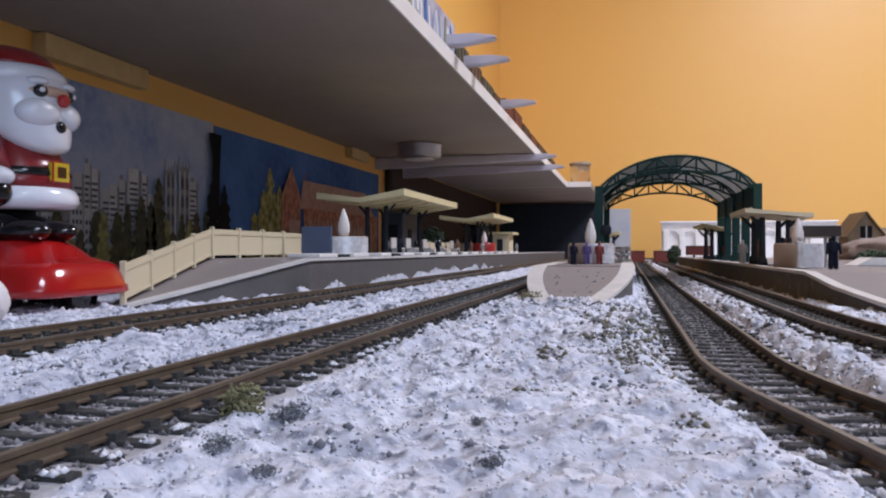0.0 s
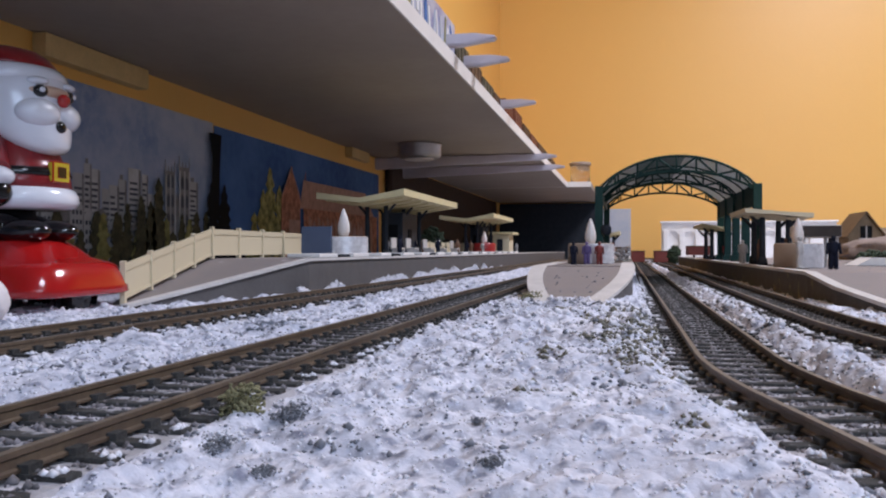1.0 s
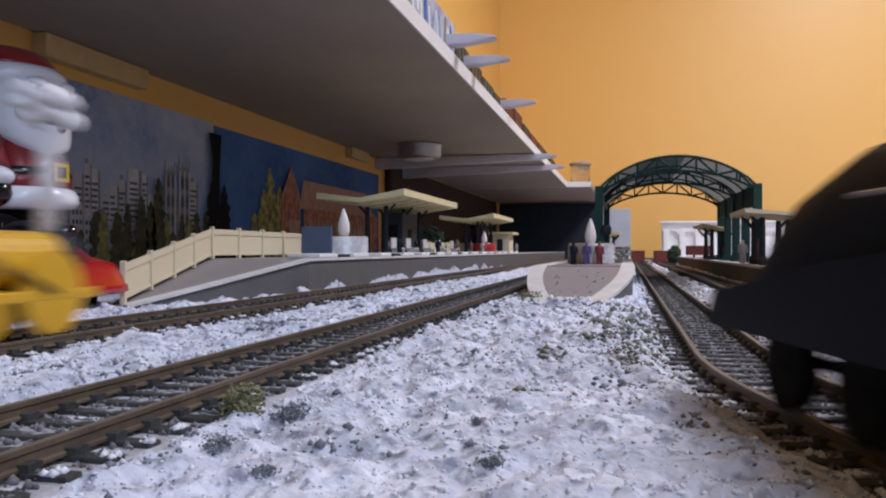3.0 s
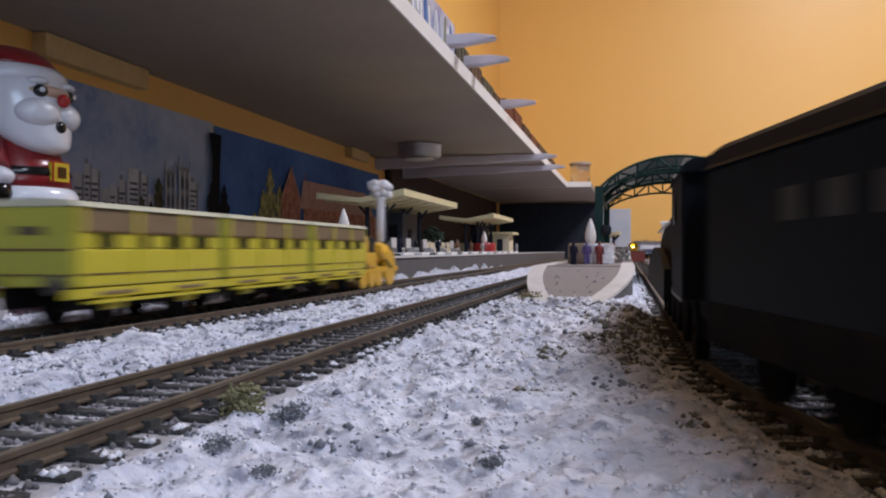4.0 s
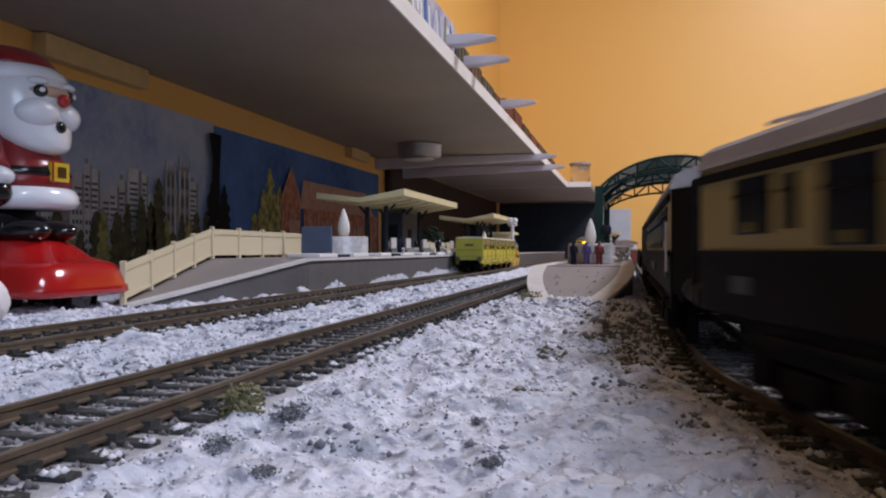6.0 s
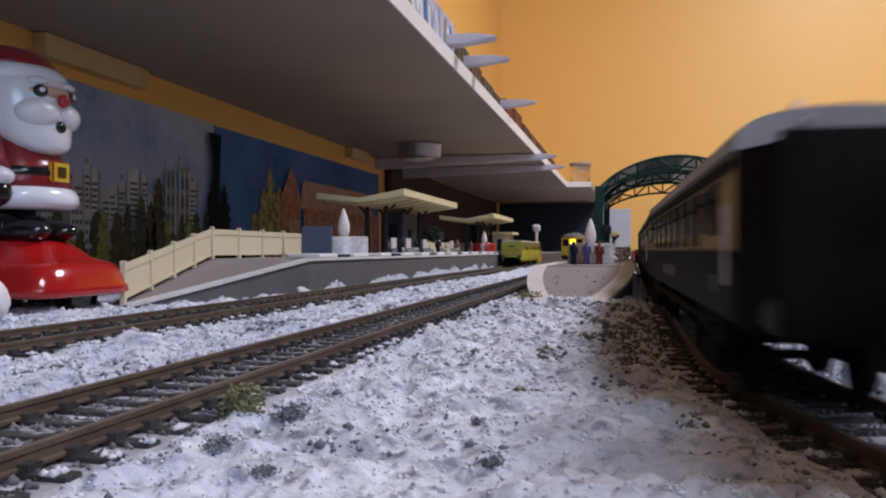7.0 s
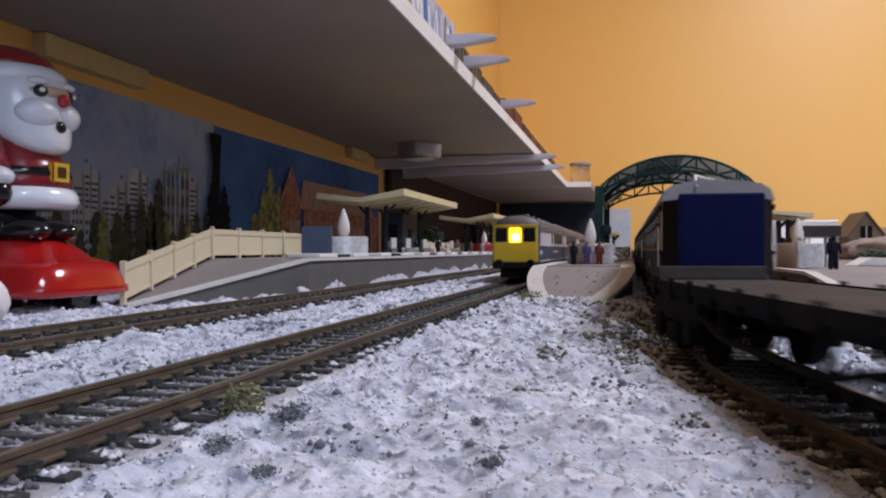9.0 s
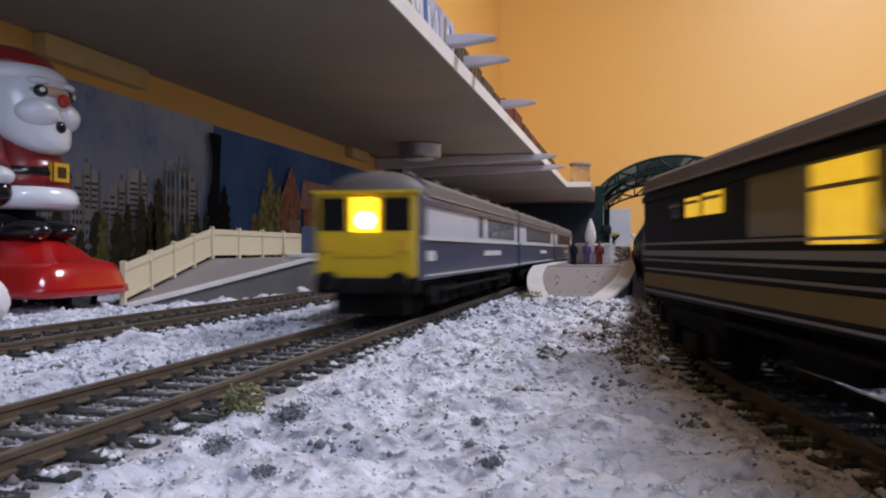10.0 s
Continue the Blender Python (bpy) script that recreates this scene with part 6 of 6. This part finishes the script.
def emu_coach(cab, label):
    L = 0.225
    h = L / 2
    if cab:
        win = [(0.015 + k * 0.0125, 0.0058, 0.0285, 0.0375, False) for k in range(7)] + [(-0.008, 0.0058, 0.0285, 0.0375, False)]
    else:
        win = [(-0.075 + k * 0.0137, 0.0065, 0.0285, 0.0375, False) for k in range(12)]
    g = coach("electric_unit_coach", label, L, EMU_GREY, EMU_BLUE, EMU_ROOF, win, roof_start=0.011 if cab else 0.0, waist=0.0268, floor=0.0135, half=0.0170, top=0.0402, crown=0.0488, line=SOFT_WHITE, rods=False, end=EMU_BLUE)
    tagged(g, group="electric unit")
    for s in (-1, 1):
        part("lower_line", box(*sorted((s * 0.0170, s * 0.0174)), -h + 0.002, h - 0.002, 0.0146, 0.0151), SOFT_WHITE, g)
        part("name_panel", box(*sorted((s * 0.0170, s * 0.0174)), 0.0, 0.045, 0.0205, 0.0228), SOFT_WHITE, g)
        if cab:
            part("number_panel", box(*sorted((s * 0.0170, s * 0.0174)), -h + 0.008, -h + 0.018, 0.0195, 0.0228), SOFT_WHITE, g)
            part("corner_pillar", box(*sorted((s * 0.0142, s * 0.0175)), -h - 0.001, -h + 0.007, 0.0136, 0.0405, 0.001), EMU_BLUE, g)
    if cab:
        y = -h - 0.0015
        f = part("cab_front", box(-0.0163, 0.0163, y - 0.0016, y + 0.0016, 0.0142, 0.0408, 0.0012), EMU_YELLOW, g, "bright yellow cab front")
        part("front_visor", box(-0.0170, 0.0170, y - 0.003, y + 0.001, 0.0404, 0.0415, 0.0004), EMU_YELLOW, f)
        for sx in (-0.0103, 0.0103):
            part("cab_window", box(sx - 0.0044, sx + 0.0044, y - 0.0022, y - 0.0012, 0.0290, 0.0392, 0.0004), DARK_GLASS, f)
        lw = part("headcode_window", box(-0.0042, 0.0042, y - 0.0023, y - 0.0012, 0.0286, 0.0392, 0.0004), LAMP_YELLOW, f, "glowing yellow headcode panel")
        part("bulb", ball((0.0005, y - 0.0022, 0.0322), 0.0027, 0.0008, 0.0027, u=14, v=10), LAMP_WHITE, lw)
        part("door_line", box(-0.0100, 0.0100, y - 0.0022, y - 0.0015, 0.0210, 0.0217), AMBER, f)
        for sx in (-0.0125, 0.0125):
            part("jumper_box", box(sx - 0.002, sx + 0.002, y - 0.0026, y - 0.0014, 0.0225, 0.0265, 0.0004), AMBER, f)
        part("buffer_beam", box(-0.0168, 0.0168, y - 0.002, y + 0.004, 0.0095, 0.0140, 0.0008), BLACK, g)
        bm = ball((0, -h + 0.0112, 0.0405), 0.0169, 0.0112, 0.0083, u=24, v=16)
        part("roof_dome", bm, EMU_ROOF, g)
        buffers(g, y - 0.002, -1, BLACK)
        part("cowcatcher", box(-0.012, 0.012, -h + 0.002, -h + 0.006, 0.0025, 0.0098), BLACK, g)
    return g


def yellow_coach():
    g = thing("antique_coach", "lemon yellow antique model coach with brown panels", "coach", group="antique train")
    h = 0.0395
    half = 0.0145
    # three curved compartments on one frame
    part("body", box(-half, half, -h, h, 0.0125, 0.0235, 0.0008), LEMON, g)
    part("window_band", box(-half + 0.0003, half - 0.0003, -h + 0.0004, h - 0.0004, 0.0236, 0.0280, 0.0004), LEMON, g)
    part("upper_panel", box(-half + 0.0002, half - 0.0002, -h + 0.0003, h - 0.0003, 0.0281, 0.0352, 0.0006), WEAVE, g)
    part("roof", shell(half, 0, 0.0352, 0.0374, -h - 0.001, h + 0.001), PAPER_ROOF, g)
    for s in (-1, 1):
        for k in range(4):
            y = -h + 0.0105 + k * 0.0175
            part("window", box(*sorted((s * (half - 0.0003), s * (half + 0.0005))), y - 0.0005, y + 0.0062, 0.0238, 0.0278), BLACK, g)
        for k in range(3):
            y = -h + 0.001 + k * 0.0262
            part("door_pillar", box(*sorted((s * half, s * (half + 0.0006))), y, y + 0.0016, 0.0130, 0.0350), LEMON, g)
        part("footboard", box(*sorted((s * 0.0128, s * 0.0160)), -h + 0.006, h - 0.006, 0.0078, 0.0086), LEMON, g)
        part("inner_frame", box(*sorted((s * 0.0100, s * 0.0117)), -h, h, 0.0060, 0.0120), BLACK, g)
        for z in (0.0160, 0.0281):
            part("lining", box(*sorted((s * half, s * (half + 0.0003))), -h, h, z, z + 0.0004), WAGON_BROWN, g)
        part("frame", box(*sorted((s * 0.0118, s * 0.0140)), -h - 0.002, h + 0.002, 0.0092, 0.0122, 0.0005), LEMON, g)
        for k in range(2):
            y = -0.02 + 0.04 * k
            part("axle_guard", box(*sorted((s * 0.0112, s * 0.0132)), y - 0.004, y + 0.004, 0.0055, 0.0095, 0.0005), LEMON, g)
            part("spring", box(*sorted((s * 0.0128, s * 0.0142)), y - 0.009, y + 0.009, 0.0098, 0.0112, 0.0005), WEAVE, g)
    for s in (-1, 1):
        y0, y1 = sorted((s * h, s * (h + 0.0007)))
        part("end_panel", box(-half, half, y0, y1, 0.0128, 0.0350), LEMON_GREEN, g, "yellow-green coach end")
        y2, y3 = sorted((s * (h + 0.0007), s * (h + 0.0010)))
        part("end_line", box(-half, half, y2, y3, 0.0228, 0.0234), WAGON_BROWN, g)
        part("end_line", box(-half, half, y2, y3, 0.0158, 0.0162), WAGON_BROWN, g)
        part("end_window", box(-0.0045, 0.0045, y2, y3, 0.0272, 0.0296), WAGON_OLIVE, g)
        buffers(g, s * (h + 0.001), s)
    for k in range(2):
        w = new("wheelset", WHEELS)
        w.parent = g
        w.location = (0, -0.02 + 0.04 * k, 0.0066)
    return g


def old_engine():
    g = thing("antique_locomotive", "amber yellow early steam engine with tall white chimney", "locomotive", group="antique train")
    # tender half
    t = part("tender_body", box(-0.0105, 0.0105, -0.038, -0.012, 0.0125, 0.0215, 0.0008), AMBER, g)
    part("water_barrel", tube((-0.009, -0.030, 0.026), (0.009, -0.030, 0.026), 0.0062, 0.0062, 20), AMBER, t)
    part("frame", box(-0.0095, 0.0095, -0.039, 0.038, 0.0092, 0.0122, 0.0005), AMBER, g)
    part("boiler", tube((0, -0.006, 0.0205), (0, 0.026, 0.0205), 0.0078, 0.0078, 24), AMBER, g)
    part("smokebox", tube((0, 0.026, 0.0205), (0, 0.033, 0.0205), 0.0082, 0.0082, 24), DARK_POST, g)
    part("firebox", box(-0.0075, 0.0075, -0.012, -0.005, 0.012, 0.031, 0.001), DARK_POST, g)
    bm = lathe([(0.0028, 0.0), (0.0026, 0.02), (0.0027, 0.029), (0.0036, 0.031)], 16, at=(0, 0.0285, 0.0275))
    part("chimney", bm, WOOL, g, "tall white chimney")
    rng = random.Random(2)
    bm = bmesh.new()
    for k in range(22):
        ball((rng.uniform(-0.005, 0.005), 0.0285 + rng.uniform(-0.009, 0.005), 0.0622 + rng.uniform(-0.002, 0.0055)), rng.uniform(0.002, 0.004), rng.uniform(0.0025, 0.0045), rng.uniform(0.002, 0.0034), bm=bm, u=10, v=8)
    part("smoke_puff", bm, WOOL, g, "white wool smoke puff")
    for s in (-1, 1):
        part("cylinder", tube((s * 0.0095, -0.008, 0.024), (s * 0.0095, 0.004, 0.0185), 0.0024, 0.0024, 12), AMBER, g)
        part("piston_rod", tube((s * 0.0102, 0.004, 0.0185), (s * 0.0102, 0.020, 0.0115), 0.0006, 0.0006, 6), STEEL, g)
        bm = tube((s * 0.0074, 0.020, 0.0115), (s * 0.0094, 0.020, 0.0115), 0.0115, 0.0115, 24)
        part("driving_wheel", bm, AMBER, g)
        for y in (-0.034, -0.018, -0.004):
            part("wheel", tube((s * 0.0074, y, 0.0066), (s * 0.0094, y, 0.0066), 0.0066, 0.0066, 18), AMBER, g)
    # crew member, plain shape
    part("driver_figurine", lathe([(0.002, 0.0), (0.0024, 0.006), (0.0015, 0.0085), (0.0018, 0.011), (0.0006, 0.0125)], 10, at=(0.002, -0.0145, 0.0215)), FIG_DARK, g)
    return g


def pose_on(key, q_mid, wheelbase):
    a, _ = on_track(key, q_mid - wheelbase / 2)
    b, _ = on_track(key, q_mid + wheelbase / 2)
    d = b - a
    return Matrix.Translation((a + b) / 2 + Vector((0, 0, TRACK_DROP[key]))) @ Matrix.Rotation(math.atan2(d.y, d.x) - math.pi / 2, 4, "Z")


def run(ob, key, q_at, wheelbase, step=0.2):
    n = round(10.0 / step)
    walk(ob, [(k * step, pose_on(key, q_at(k * step), wheelbase)) for k in range(n + 1)])


room()
return_board()
ground()
tracks()
shelf()
backscene()
platforms()
platform_crumbs()
fences()
canopies()
train_shed()
candles()
figures()
right_hand_side()
toy()

ENGINE, TENDER = engine(), tender()
SALOONS = [pullman(k) for k in range(3)]
FLAT, BRAKE = flat_wagon(), lit_coach()
for wide in (ENGINE, TENDER, FLAT):
    wide.scale.x = 1.06
OLD_ENGINE = old_engine()
OLD_COACHES = [yellow_coach() for _ in range(3)]
UNIT = [emu_coach(True, "blue and grey electric coach with yellow cab front"), emu_coach(False, "blue and grey electric trailer coach"), emu_coach(False, "blue and grey electric trailer coach")]


def motions():
    # departing express on the curving track: q is the tail of the last saloon
    def tail(t):
        return -0.6865 + 0.2105 * (t - 4.5) - 0.016 * max(t - 8.6, 0.0) ** 2
    run(ENGINE, "up", lambda t: tail(t) + 1.067, 0.10)
    run(TENDER, "up", lambda t: tail(t) + 0.8995, 0.066)
    for k, ob in enumerate(SALOONS):
        run(ob, "up", lambda t, k=k: tail(t) + 0.127 + 0.289 * (2 - k), 0.18)
    run(FLAT, "up", lambda t: tail(t) - 0.112, 0.126)
    run(BRAKE, "up", lambda t: tail(t) - 0.210 - 0.131, 0.18)

    # antique train leaving along the long platform
    def front(t):
        return 0.459 + 0.315 * (t - 3.8)
    run(OLD_ENGINE, "outer", lambda t: front(t) - 0.040, 0.04)
    for k, ob in enumerate(OLD_COACHES):
        run(ob, "outer", lambda t, k=k: front(t) - 0.083 - 0.0425 - 0.084 * k, 0.04)

    # electric unit arriving
    def nose(t):
        k = 10.0 - t
        return 0.233 + k * (0.355 - 0.016 * k) if k < 2.5 else 1.0205 + 0.35 * (k - 2.5)
    for k, ob in enumerate(UNIT):
        run(ob, "down", lambda t, k=k: nose(t) + 0.116 + 0.233 * k, 0.15)


motions()
